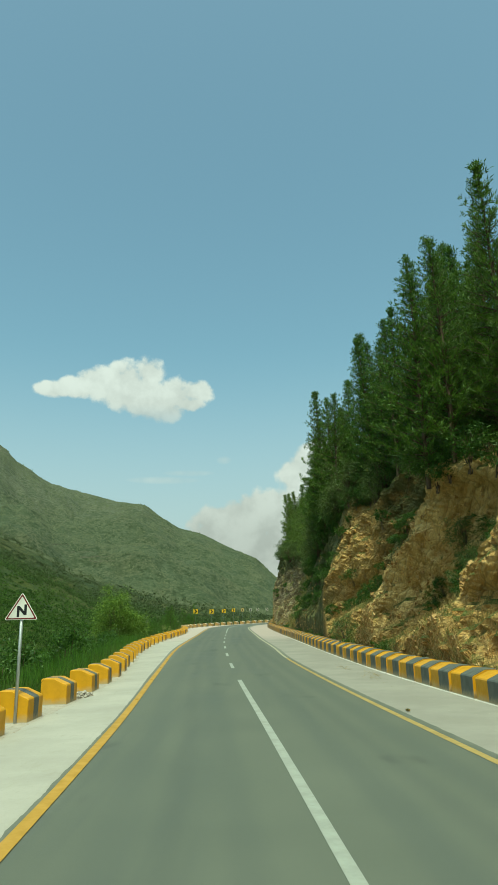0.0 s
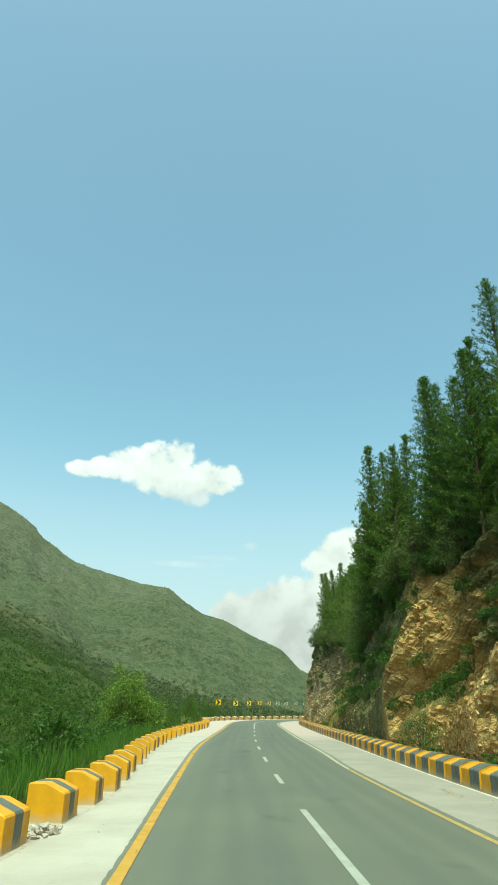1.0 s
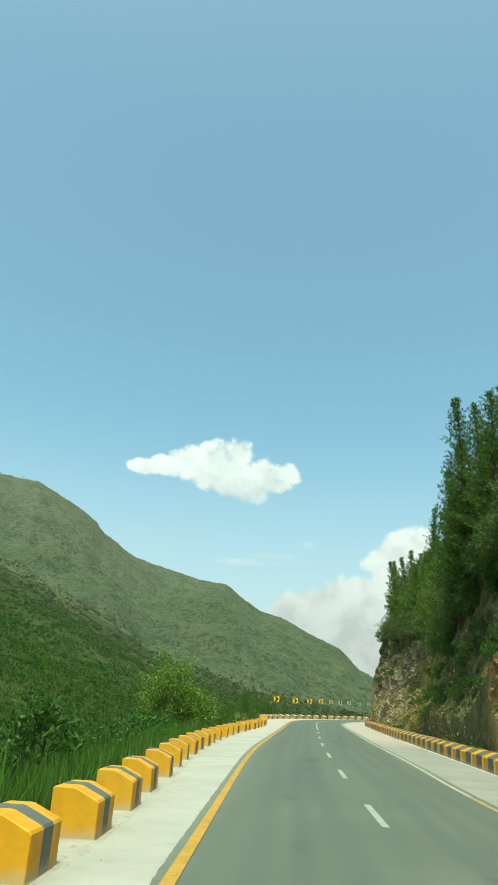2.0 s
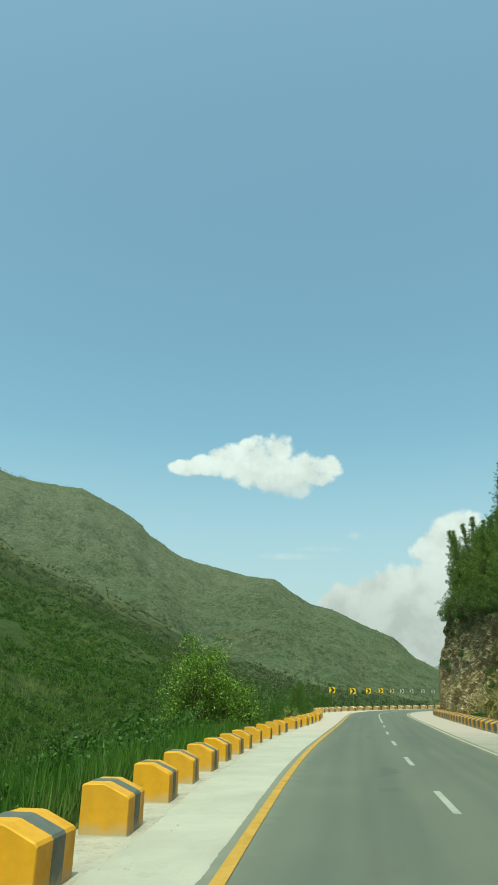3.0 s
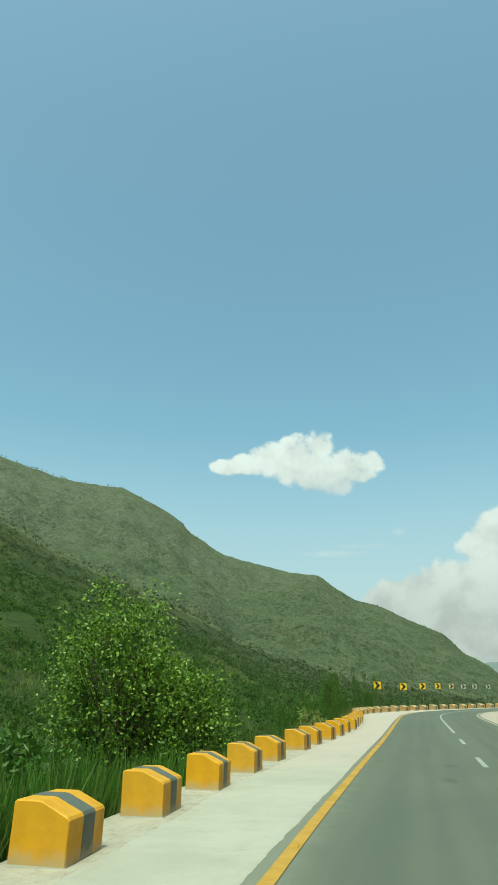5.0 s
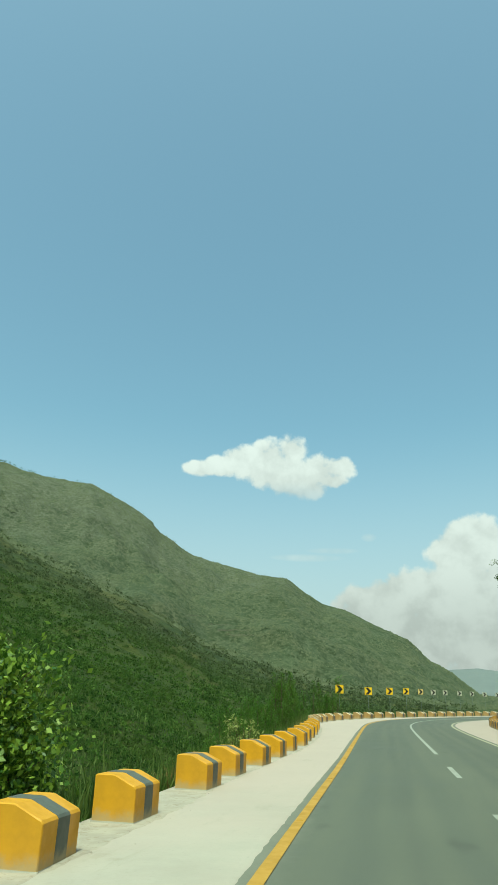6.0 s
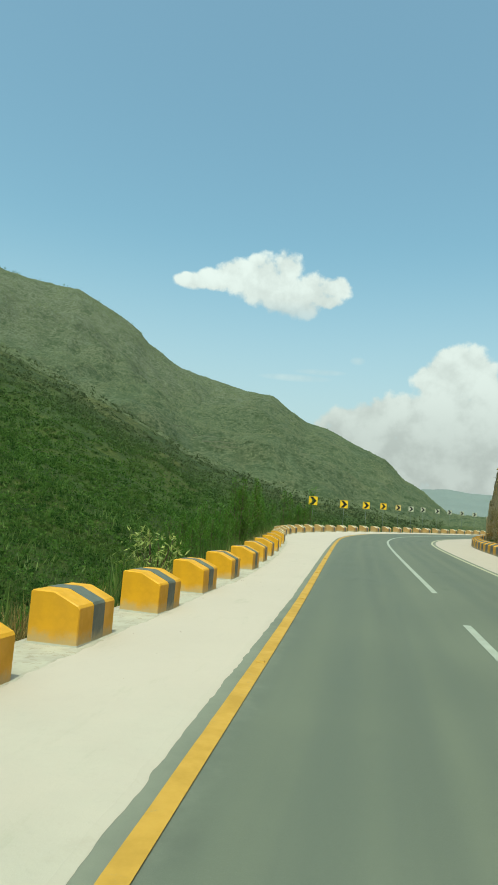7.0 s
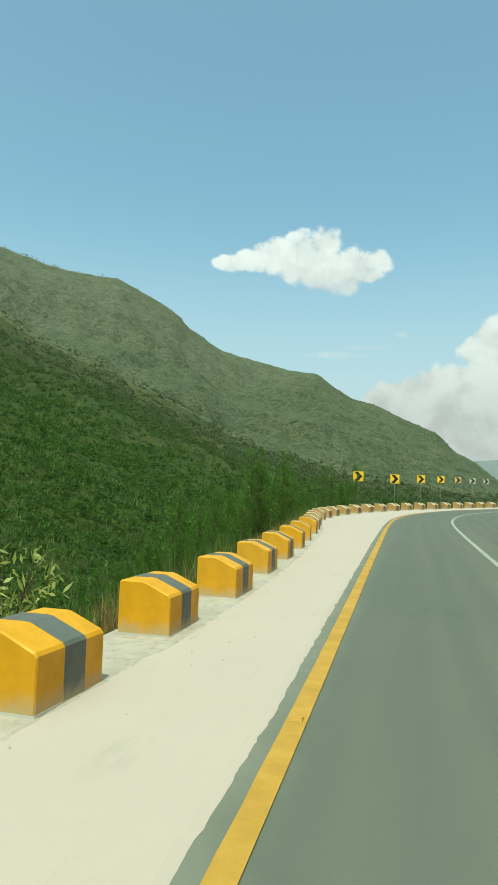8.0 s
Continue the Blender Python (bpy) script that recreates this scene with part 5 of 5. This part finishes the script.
# a few taller pines that rise out of the young growth
tall = make_pine(15, 15.5, 0.17, "tall dark blue green pine rising above younger trees")
scatter([tall], [cliff_spot(105, 2.0), cliff_spot(107.6, 3.6), cliff_spot(100.5, 3.0), cliff_spot(93, 4.5)], 24, (0.84, 1.04))

# leafy bushes on the ledges and the upper edge
ledge = [make_bush(31, (1.1, 1.7), 7, 46, 30, (0.16, 0.06), M_SHRUB, "cliff_bush", "small green bush growing on the cliff", "bush", "bushes on the cliff"),
         make_bush(32, (1.5, 2.6), 8, 56, 32, (0.17, 0.065), M_LEDGE, "cliff_bush", "light green leafy bush growing on the cliff", "bush", "bushes on the cliff")]


def ledge_spots(edge):
    rng = random.Random(17 if edge else 18)
    out = []
    if edge:
        for k in range(235):
            y = rng.uniform(14, 146)
            out.append(cliff_spot(y, rng.uniform(-0.9, 4.5)))
        for k in range(80):
            y = rng.uniform(50, 92)
            out.append(cliff_spot(y, rng.uniform(-2.4, 1.2)))
        for k in range(46):
            y = rng.uniform(10, 34)
            out.append(cliff_spot(y, rng.uniform(-1.0, 6.0)))
        return out
    for k in range(30):
        y = rng.uniform(18, 140)
        out.append(cliff_spot(y, -rng.uniform(2.0, 7.5)))
    for k in range(26):
        y = rng.uniform(20, 138)
        out.append(cliff_spot(y, 0.25 - float(along(TOP, y))))
    for k in range(60):
        y = rng.uniform(56, 82)
        out.append(cliff_spot(y, -rng.uniform(0.3, 8.5)))
    return out


scatter(ledge, ledge_spots(True), 41, (0.5, 1.3), 8)
small = [make_bush(33, (0.6, 0.8), 6, 34, 28, (0.12, 0.045), M_SHRUB, "rock_shrub", "low dark green bush clinging to the cliff face", "bush", "low bushes on the cliff face"),
         make_bush(34, (0.8, 0.9), 6, 40, 28, (0.13, 0.04), M_SHRUB, "rock_shrub", "low spreading green bush on the cliff face", "bush", "low bushes on the cliff face")]


def gully_spots():
    """Low growth in the gullies between the ribs of rock."""
    rng = random.Random(47)
    out = []
    for c, s, n in ((31, 1.3, 24), (51, 2.2, 20), (43.2, 1.2, 14), (47.5, 1.6, 20)):
        for k in range(n):
            v = rng.uniform(2.2, 8.5)
            y = c - 1.1 * (v - 5) + rng.gauss(0, s)
            out.append(tuple(float(a) for a in cliff_point(np.array([index_at(y)]), np.array([v]))[0]))
    return out


scatter(small, ledge_spots(False) + gully_spots(), 45, (0.5, 1.3), 15)


def hollow_spots():
    """Thick growth in the hollow beside the bright rib of rock, and two bushes at its foot."""
    rng = random.Random(49)
    spots = [(rng.uniform(28.8, 33.2), rng.uniform(2.6, 6.2)) for k in range(34)]
    spots = [(a - 1.1 * (v - 5), v) for a, v in spots] + [(34.6, 0.5), (33.4, 0.4), (47.5, 0.5)]
    return [tuple(float(a) for a in cliff_point(np.array([index_at(y)]), np.array([v]))[0]) for y, v in spots]


scatter(ledge, hollow_spots(), 51, (0.35, 0.75), 15)

# shrubs on the valley side, just past the barrier
shrubs = [make_bush(51, (1.3, 2.0), 5, 60, 44, (0.15, 0.06), M_SHRUB, "roadside_shrub", "dense green roadside shrub behind the barrier", "shrub", "shrubs along the valley side"),
          make_bush(52, (0.9, 2.6), 5, 55, 44, (0.18, 0.05), M_SHRUB, "roadside_shrub", "tall narrow green roadside shrub behind the barrier", "shrub", "shrubs along the valley side"),
          make_bush(53, (1.1, 1.5), 5, 45, 40, (0.14, 0.07), M_SHRUB, "roadside_shrub", "low green leafy shrub behind the barrier", "shrub", "shrubs along the valley side")]


def shrub_spots():
    rng = random.Random(19)
    out = []
    for k in range(190):
        y = rng.uniform(16, 74)
        i = index_at(y)
        off = float(np.interp(i, np.arange(len(LINE)), OFF_BL)) + 3.2 + rng.random() ** 1.2 * 15
        x, yy, _ = on_road(i, -off)
        out.append(ground_spot(float(x), float(yy)))
    return out


scatter(shrubs, shrub_spots(), 61, (0.8, 1.6), 6)

saplings = [make_sapling(71, 7.0, "slim green sapling with upright twigs on the valley slope"), make_sapling(72, 5.6, "short slim green sapling on the valley slope")]


def sapling_spots(y0, y1, n):
    rng = random.Random(29)
    out = []
    for k in range(n):
        y = rng.uniform(y0, y1)
        i = index_at(y)
        off = float(np.interp(i, np.arange(len(LINE)), OFF_BL)) + 2.2 + rng.random() ** 1.3 * 7
        x, yy, _ = on_road(i, -off)
        out.append(ground_spot(float(x), float(yy)))
    return out


scatter(saplings, sapling_spots(106, 122, 55), 72, (0.34, 0.52), 5)
scatter(saplings, sapling_spots(120, 150, 110), 73, (0.50, 0.86), 5)


# a lone slender tree behind the first chevron sign
tx, ty, tz = ground_spot(-12.9, 165.4)
lone_tree = make_sapling(75, 7.7 - tz, "slender dark green young tree behind the bend barrier")
lone_tree.matrix_world = pose(tx, ty, tz, 0, 0, 0)


# ---- grass and scrub, as stuff ----
def make_grass():
    rng = np.random.default_rng(81)
    n = 52000
    y = rng.uniform(8, 152, n)
    i = np.interp(y, LINE[:, 1], np.arange(len(LINE)))
    side = rng.random(n) < 0.72
    offl = np.interp(i, np.arange(len(LINE)), OFF_BL) + 1.2 + rng.random(n) ** 1.7 * 9
    offr = np.interp(i, np.arange(len(LINE)), OFF_BR) + 0.95 + rng.random(n) * 0.9
    off = np.where(side, -offl, offr)
    P = on_road(i, off)
    z = ground_z(P[:, 0], P[:, 1])
    P[:, 2] = np.where(side, z, P[:, 2] + 0.05)
    patch = fbm(P[:, 0] / 2.5, P[:, 1] / 2.5, 0 * z, 3, 91)
    keep = (patch > 0.42)
    P, side, patch = P[keep], side[keep], patch[keep]
    m = len(P)
    h = np.where(side, rng.uniform(0.5, 1.5, m), rng.uniform(0.15, 0.6, m)) * (0.5 + patch)
    A = unit(rng.normal(0, 0.22, (m, 3)) + np.array([0, 0, 1.0])) * h[:, None] / 2
    B = unit(np.cross(A, rng.normal(0, 1, (m, 3)))) * (0.014 + 0.016 * rng.random((m, 1)))
    ob = quads_mesh("roadside_grass", P + A * 0.95, A, B, M_GRASS)
    return tagged(ob, "tall green and dry yellow grass along the road edges", "grass", kind="stuff")


make_grass()


def make_scrub():
    rng = np.random.default_rng(95)
    n = 110000
    az = np.radians(rng.uniform(-14, 44, n))
    r = np.exp(rng.uniform(math.log(560), math.log(1900), n))
    X, Y = CENTRE[0] - np.sin(az) * r, CENTRE[1] + np.cos(az) * r
    off, _ = nearest_line(X, Y)
    keep = (off < -40) & (fbm(X / 60, Y / 60, 0 * X, 5, 77, 0.65) + 0.22 * rng.random(n) > 0.56)
    X, Y, r = X[keep], Y[keep], r[keep]
    Z = ground_z(X, Y)
    n = len(X)
    s = (0.45 + 0.8 * rng.random(n) ** 3) * (0.9 + 0.0013 * r)
    ring = [(math.cos(k * 1.2566), math.sin(k * 1.2566), -0.5) for k in range(5)] + [(0, 0, 0.8)]
    V = np.array(ring)[None] * s[:, None, None] * rng.uniform(0.6, 1.25, (n, 6, 1))
    V = V + np.stack([X, Y, Z], -1)[:, None, :]
    F = (np.arange(n)[:, None, None] * 6 + np.array([(k, (k + 1) % 5, 5) for k in range(5)])[None]).reshape(-1, 3)
    me = bpy.data.meshes.new("hill_scrub")
    me.vertices.add(6 * n)
    me.vertices.foreach_set("co", V.reshape(-1).astype(np.float32))
    me.loops.add(len(F) * 3)
    me.loops.foreach_set("vertex_index", F.reshape(-1).astype(np.int32))
    me.polygons.add(len(F))
    me.polygons.foreach_set("loop_start", np.arange(0, len(F) * 3, 3, dtype=np.int32))
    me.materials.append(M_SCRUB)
    me.update(calc_edges=True)
    return tagged(new("hill_scrub", me), "dark green scrub bushes scattered over the hillsides", "scrub", kind="stuff")


make_scrub()


def make_ridge_trees():
    """Small lone trees on the mountain's crest, far off."""
    rng = np.random.default_rng(99)
    az = np.radians(np.concatenate([rng.uniform(29.0, 37.0, 30), [27.4, 27.1, 24.4, 21.5, 18.6]]))
    r = np.linspace(1300, 2000, 700)
    C, O, size = [], [], []
    for a in az:
        X, Y = CENTRE[0] - np.sin(a) * r, CENTRE[1] + np.cos(a) * r
        Z = ground_z(X, Y)
        j = int(np.argmax(Z / r))
        h = rng.uniform(3.5, 7.5)
        D = unit(rng.normal(0, 1, (60, 3)))
        q = np.array([X[j], Y[j], Z[j] + 0.55 * h]) + D * np.array([0.42, 0.42, 0.5]) * h * rng.uniform(0.3, 1.0, (60, 1))
        C.append(q), O.append(D), size.append(np.full((60, 1), 0.16 * h))
    C, O, size = np.concatenate(C), np.concatenate(O), np.concatenate(size)
    A, B = leaves(rng, C, O, 1.0, 0.7, 0.8)
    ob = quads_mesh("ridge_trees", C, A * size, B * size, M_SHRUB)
    return tagged(ob, "small dark trees scattered along the mountain's crest", "trees", kind="stuff")


make_ridge_trees()


def make_slope_bushes():
    """Leafy growth on the near valley slope, too dense to count."""
    rng = np.random.default_rng(97)
    n = 84000
    az = np.radians(rng.uniform(-6, 60, n))
    r = np.exp(rng.uniform(math.log(20), math.log(680), n))
    far = rng.random(n) < 0.12  # the slope beside and behind the start
    az, r = np.where(far, np.radians(rng.uniform(60, 150, n)), az), np.where(far, rng.uniform(12, 150, n), r)
    X, Y = -10 - np.sin(az) * r, 55 + np.cos(az) * r
    off, idx = nearest_line(X, Y)
    keep = (off < -OFF_BL[idx] - 7) & (fbm(X / 11, Y / 11, 0 * X, 4, 79) + 0.36 * rng.random(n) > 0.58) & (rng.random(n) > 0.8 * np.clip((r - 330) / 300, 0, 1))
    X, Y, r = X[keep], Y[keep], r[keep]
    Z = ground_z(X, Y)
    m = 15
    S = (0.25 + 0.95 * rng.random(len(X)) ** 2.2) * (0.85 + 0.006 * r) * np.where(rng.random(len(X)) < 0.12, 1.9, 1.0)
    D = unit(rng.normal(0, 1, (len(X), m, 3)))
    D[..., 2] = np.abs(D[..., 2])
    C = np.stack([X, Y, Z], -1)[:, None, :] + D * S[:, None, None] * rng.uniform(0.45, 1.0, (len(X), m, 1))
    size = np.repeat((0.07 + 0.0011 * r) * rng.uniform(0.7, 1.3, len(X)), m)[:, None]
    C, O = C.reshape(-1, 3), D.reshape(-1, 3)
    A, B = leaves(rng, C, O, 1.0, 0.6, 0.8)
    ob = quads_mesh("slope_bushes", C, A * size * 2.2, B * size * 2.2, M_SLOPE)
    return tagged(ob, "dense dark green bushes covering the valley slope", "bushes", kind="stuff")


make_slope_bushes()


def blades(name, P, h, lean, width, material, label, category, seed):
    rng = np.random.default_rng(seed)
    m = len(P)
    A = unit(rng.normal(0, lean, (m, 3)) + np.array([0, 0, 1.0])) * h[:, None] / 2
    B = unit(np.cross(A, rng.normal(0, 1, (m, 3)))) * width * rng.uniform(0.6, 1.3, (m, 1))
    return tagged(quads_mesh(name, P + A * 0.95, A, B, material), label, category, kind="stuff")


def make_reeds():
    """Tall reeds in thick stands behind the valley side barrier."""
    rng = np.random.default_rng(101)
    n = 165000
    y = rng.uniform(-8, 108, n)
    i = np.interp(y, LINE[:, 1], np.arange(len(LINE)))
    d = 1.35 + rng.random(n) ** 1.2 * 14
    P = on_road(i, -np.interp(i, np.arange(len(LINE)), OFF_BL) - d)
    patch = fbm(P[:, 0] / 3.0, P[:, 1] / 3.0, 0 * y, 3, 103)
    lush = np.clip((80 - y) / 14, 0.0, 1)
    ragged = 9.5 + 16 * (fbm(P[:, 0] / 9, P[:, 1] / 9, 0 * y, 3, 104) - 0.5) + 3.0 * rng.random(n)
    keep = (patch > 0.36) & (rng.random(n) < 0.25 + 0.75 * lush) & ((d < ragged) | (rng.random(n) < 0.3 * np.clip(2.2 - d / 7, 0, 1)))
    P, d, patch, lush = P[keep], d[keep], patch[keep], lush[keep]
    P[:, 2] = ground_z(P[:, 0], P[:, 1])
    h = rng.uniform(0.6, 1.25, len(P)) * (1.0 + 1.1 * patch) * (0.55 + 0.65 * lush) * np.clip(0.75 + d * 0.16, 0.5, 2.1)
    blades("tall_reeds", P, h * 0.88, 0.19, 0.02, M_REED, "thick stand of tall dark green reeds behind the barrier", "reeds", 105)


make_reeds()


def make_dry_grass():
    rng = np.random.default_rng(107)
    n = 52000
    y = 25 + rng.random(n) ** 0.7 * 127
    i = np.interp(y, LINE[:, 1], np.arange(len(LINE)))
    P = on_road(i, -np.interp(i, np.arange(len(LINE)), OFF_BL) - 1.25 - rng.random(n) ** 2.0 * 5)
    keep = fbm(P[:, 0] / 2.2, P[:, 1] / 2.2, 0 * y, 3, 109) + 0.3 * np.clip((y - 85) / 20, -0.7, 1) > 0.47
    P = P[keep]
    P[:, 2] = ground_z(P[:, 0], P[:, 1])
    blades("dry_grass", P, rng.uniform(0.35, 1.1, len(P)), 0.28, 0.012, M_DRY, "dry brown grass along the barrier", "grass", 111)


make_dry_grass()


def make_slope_grass():
    rng = np.random.default_rng(113)
    n = 72000
    az = np.radians(np.where(rng.random(n) < 0.85, rng.uniform(-6, 75, n), rng.uniform(75, 150, n)))
    r = np.exp(rng.uniform(math.log(14), math.log(170), n))
    X, Y = -10 - np.sin(az) * r, 55 + np.cos(az) * r
    off, idx = nearest_line(X, Y)
    keep = off < -OFF_BL[idx] - 6
    X, Y, r = X[keep], Y[keep], r[keep]
    P = np.stack([X, Y, ground_z(X, Y)], -1)
    blades("slope_grass", P, rng.uniform(0.4, 1.0, len(X)) * (1 + 0.006 * r), 0.3, 0.02 + 0.0006 * r[:, None], M_GRASS, "rough green and yellow grass on the valley slope", "grass", 115)


make_slope_grass()


def make_cliff_grass():
    rng = np.random.default_rng(121)
    for name, n, material, label, seed in (("dry_bank_grass", 80000, M_DRY, "dry brown grass on the bank below the cliff", 123),
                                           ("bank_grass", 22000, M_GRASS, "green grass tufts on the bank below the cliff", 125)):
        y = rng.uniform(8, 142, n)
        i = np.interp(y, LINE[:, 1], np.arange(len(LINE)))
        top = along(TOP, y)
        v = np.where(rng.random(n) < 0.72, rng.random(n) ** 1.5 * 3.2, rng.random(n) * top)
        keep = fbm(y / 2.4, v / 1.5, 0 * y + seed, 3, seed) > 0.5
        keep &= ~((y > 53) & (y < 82) & (rng.random(n) < 0.85))
        if material is M_DRY:  # straw thick on the low bank, and all over the grassy stretch further on
            straw = (y < 54) & (v < 3.4) & (rng.random(n) < 0.75)
            keep |= straw
        i, v = i[keep], v[keep]
        if material is M_GRASS:
            y2 = rng.uniform(84, 105, 9000)
            i = np.concatenate([i, np.interp(y2, LINE[:, 1], np.arange(len(LINE)))])
            v = np.concatenate([v, rng.random(9000) * along(TOP, y2)])
        P = cliff_point(i, v)
        blades(name, P, rng.uniform(0.12, 0.5, len(P)), 0.45, 0.010, material, label, "grass", seed + 1)


make_cliff_grass()


# ---- fallen rocks along the cliff's foot ----
def make_rock(seed, label):
    rng = np.random.default_rng(seed)
    bm = bmesh.new()
    bmesh.ops.create_icosphere(bm, subdivisions=2, radius=1.0)
    cuts = [(unit(rng.normal(0, 1, 3)), rng.uniform(0.45, 0.85)) for _ in range(9)]
    for v in bm.verts:
        p = np.array(v.co)
        for n, d in cuts:
            k = p @ n - d
            if k > 0:
                p = p - n * k
        p = p * np.array([1.0, 0.8, 0.65]) + 0.04 * rng.normal(0, 1, 3)
        v.co = Vector(p)
    ob = part("rock", bm, M_ROCK)
    return tagged(ob, label, "rock", "fallen rocks under the cliff")


rocks = [make_rock(k, "angular ochre rock fallen at the foot of the cliff") for k in (5, 6, 7)]


def rock_spots():
    rng = random.Random(37)
    out = []
    for k in range(120):
        y = rng.choice((rng.uniform(12, 56), rng.uniform(96, 140)))
        x, yy, z = cliff_spot(y, rng.uniform(0.2, 1.6) - float(along(TOP, y)))
        out.append((x, yy, z + 0.08))
    return out


scatter(rocks, rock_spots(), 43, (0.12, 0.42), 60)


# ---- loose gravel on the shoulders ----
def make_gravel():
    rng = np.random.default_rng(99)
    n = 700
    y = rng.uniform(8, 130, n)
    i = np.interp(y, LINE[:, 1], np.arange(len(LINE)))
    side = rng.random(n) < 0.5
    bl, br = (np.interp(i, np.arange(len(LINE)), q) for q in (OFF_BL, OFF_BR))
    off = np.where(side, -bl + rng.random(n) ** 3 * 1.2, br - rng.random(n) ** 2.5 * 1.6)
    P = on_road(i, off, 0.008)
    s = rng.uniform(0.006, 0.022, n)
    base = np.array([(1, 0, 0), (0, 1, 0), (-1, 0, 0), (0, -1, 0), (0, 0, 0.8), (0, 0, -0.1)])
    V = (base[None] * s[:, None, None] * rng.uniform(0.6, 1.4, (n, 6, 1)) + P[:, None, :]).reshape(-1, 3)
    F = (np.arange(n)[:, None, None] * 6 + np.array([(0, 1, 4), (1, 2, 4), (2, 3, 4), (3, 0, 4)])[None]).reshape(-1, 3)
    return tagged(link("loose_gravel", V, F, M_CONCRETE), "loose gravel scattered on the concrete shoulders", "gravel", kind="stuff")


make_gravel()


# ---- debris on the shoulder ----
def make_debris():
    rng = np.random.default_rng(131)
    n = 260
    a = rng.integers(0, 3, n)
    cx, cy, sx, sy = (np.choose(a, q) for q in ((4.95, 5.35, 4.6), (28.6, 30.2, 34.5), (0.16, 0.12, 0.12), (1.5, 1.1, 0.9)))
    x, y = cx + rng.normal(0, 1, n) * sx, cy + rng.normal(0, 1, n) * sy
    z = road_z(y) + 0.010
    d = unit(np.stack([rng.normal(0, 1, n), rng.normal(0, 1, n), 0.15 * rng.normal(0, 1, n)], -1))
    b = unit(np.cross(d, np.array([0, 0, 1.0]))) + np.array([0, 0, 0.3])
    ob = quads_mesh("shoulder_debris", np.stack([x, y, z + 0.012], -1), d * rng.uniform(0.01, 0.06, (n, 1)), b * rng.uniform(0.006, 0.02, (n, 1)), M_DRY)
    return tagged(ob, "brown leaves and twigs scattered on the shoulder", "debris", kind="stuff")


make_debris()
stone = make_rock(9, "small grey brown stone lying on the shoulder")
stone.name = "stone"
tagged(stone, "small grey brown stone lying on the shoulder", "stone", "stones on the shoulders")
STONES = [(4.1, 18.7, 0.07), (-4.3, 21.1, 0.08), (5.4, 29.0, 0.06), (5.0, 27.7, 0.05), (-6.2, 40.5, 0.05), (4.7, 41.0, 0.06), (-8.1, 84.9, 0.06), (4.4, 54.0, 0.07)]
for k, (x, y, s) in enumerate(STONES):
    m = Matrix.Translation((x, y, float(road_z(y)) + 0.008 + 0.4 * s)) @ Matrix.Rotation(1.3 * k, 4, "Z") @ Matrix.Scale(s, 4)
    if k == 0:
        stone.matrix_world = m
    else:
        copy_thing(stone, m)


# ---- a heap of broken concrete between two blocks ----
def make_heap():
    rng = np.random.default_rng(141)
    n = 90
    a, d = rng.uniform(0, 6.28, n), rng.random(n) ** 0.7
    x, y = np.cos(a) * d * 0.42, np.sin(a) * d * 0.8
    z = 0.12 * (1 - d) ** 0.8 * rng.random(n) ** 0.4
    size = rng.uniform(0.02, 0.07, n)
    box = np.array([(p, q, r) for p in (-1, 1) for q in (-1, 1) for r in (-1, 1)], float)
    V = box[None] * size[:, None, None] * rng.uniform(0.5, 1.1, (n, 8, 3)) * np.array([1, 1, 0.7])
    t, c = rng.uniform(0, 6.28, (n, 1)), rng.normal(0, 0.5, (n, 1))
    vx, vy = V[..., 0] * np.cos(t) - V[..., 1] * np.sin(t), V[..., 0] * np.sin(t) + V[..., 1] * np.cos(t)
    V = np.stack([vx, vy * np.cos(c) - V[..., 2] * np.sin(c), vy * np.sin(c) + V[..., 2] * np.cos(c)], -1)
    V = V + np.stack([x, y, z + 0.02], -1)[:, None, :]
    quads = [(0, 1, 3, 2), (4, 6, 7, 5), (0, 4, 5, 1), (2, 3, 7, 6), (0, 2, 6, 4), (1, 5, 7, 3)]
    F = (np.arange(n)[:, None, None] * 8 + np.array(quads)[None]).reshape(-1, 4)
    return tagged(link("rubble_heap", V.reshape(-1, 3), F, M_PLINTH), "low heap of broken pale concrete between barrier blocks", "rubble heap", kind="stuff")


heap_at = index_at(24.95)
heap = make_heap()
heap.matrix_world = Matrix.Translation(on_road(heap_at, -float(np.interp(heap_at, np.arange(len(LINE)), OFF_BL)) - 0.15, 0.01)) @ Matrix.Rotation(heading(heap_at), 4, "Z")
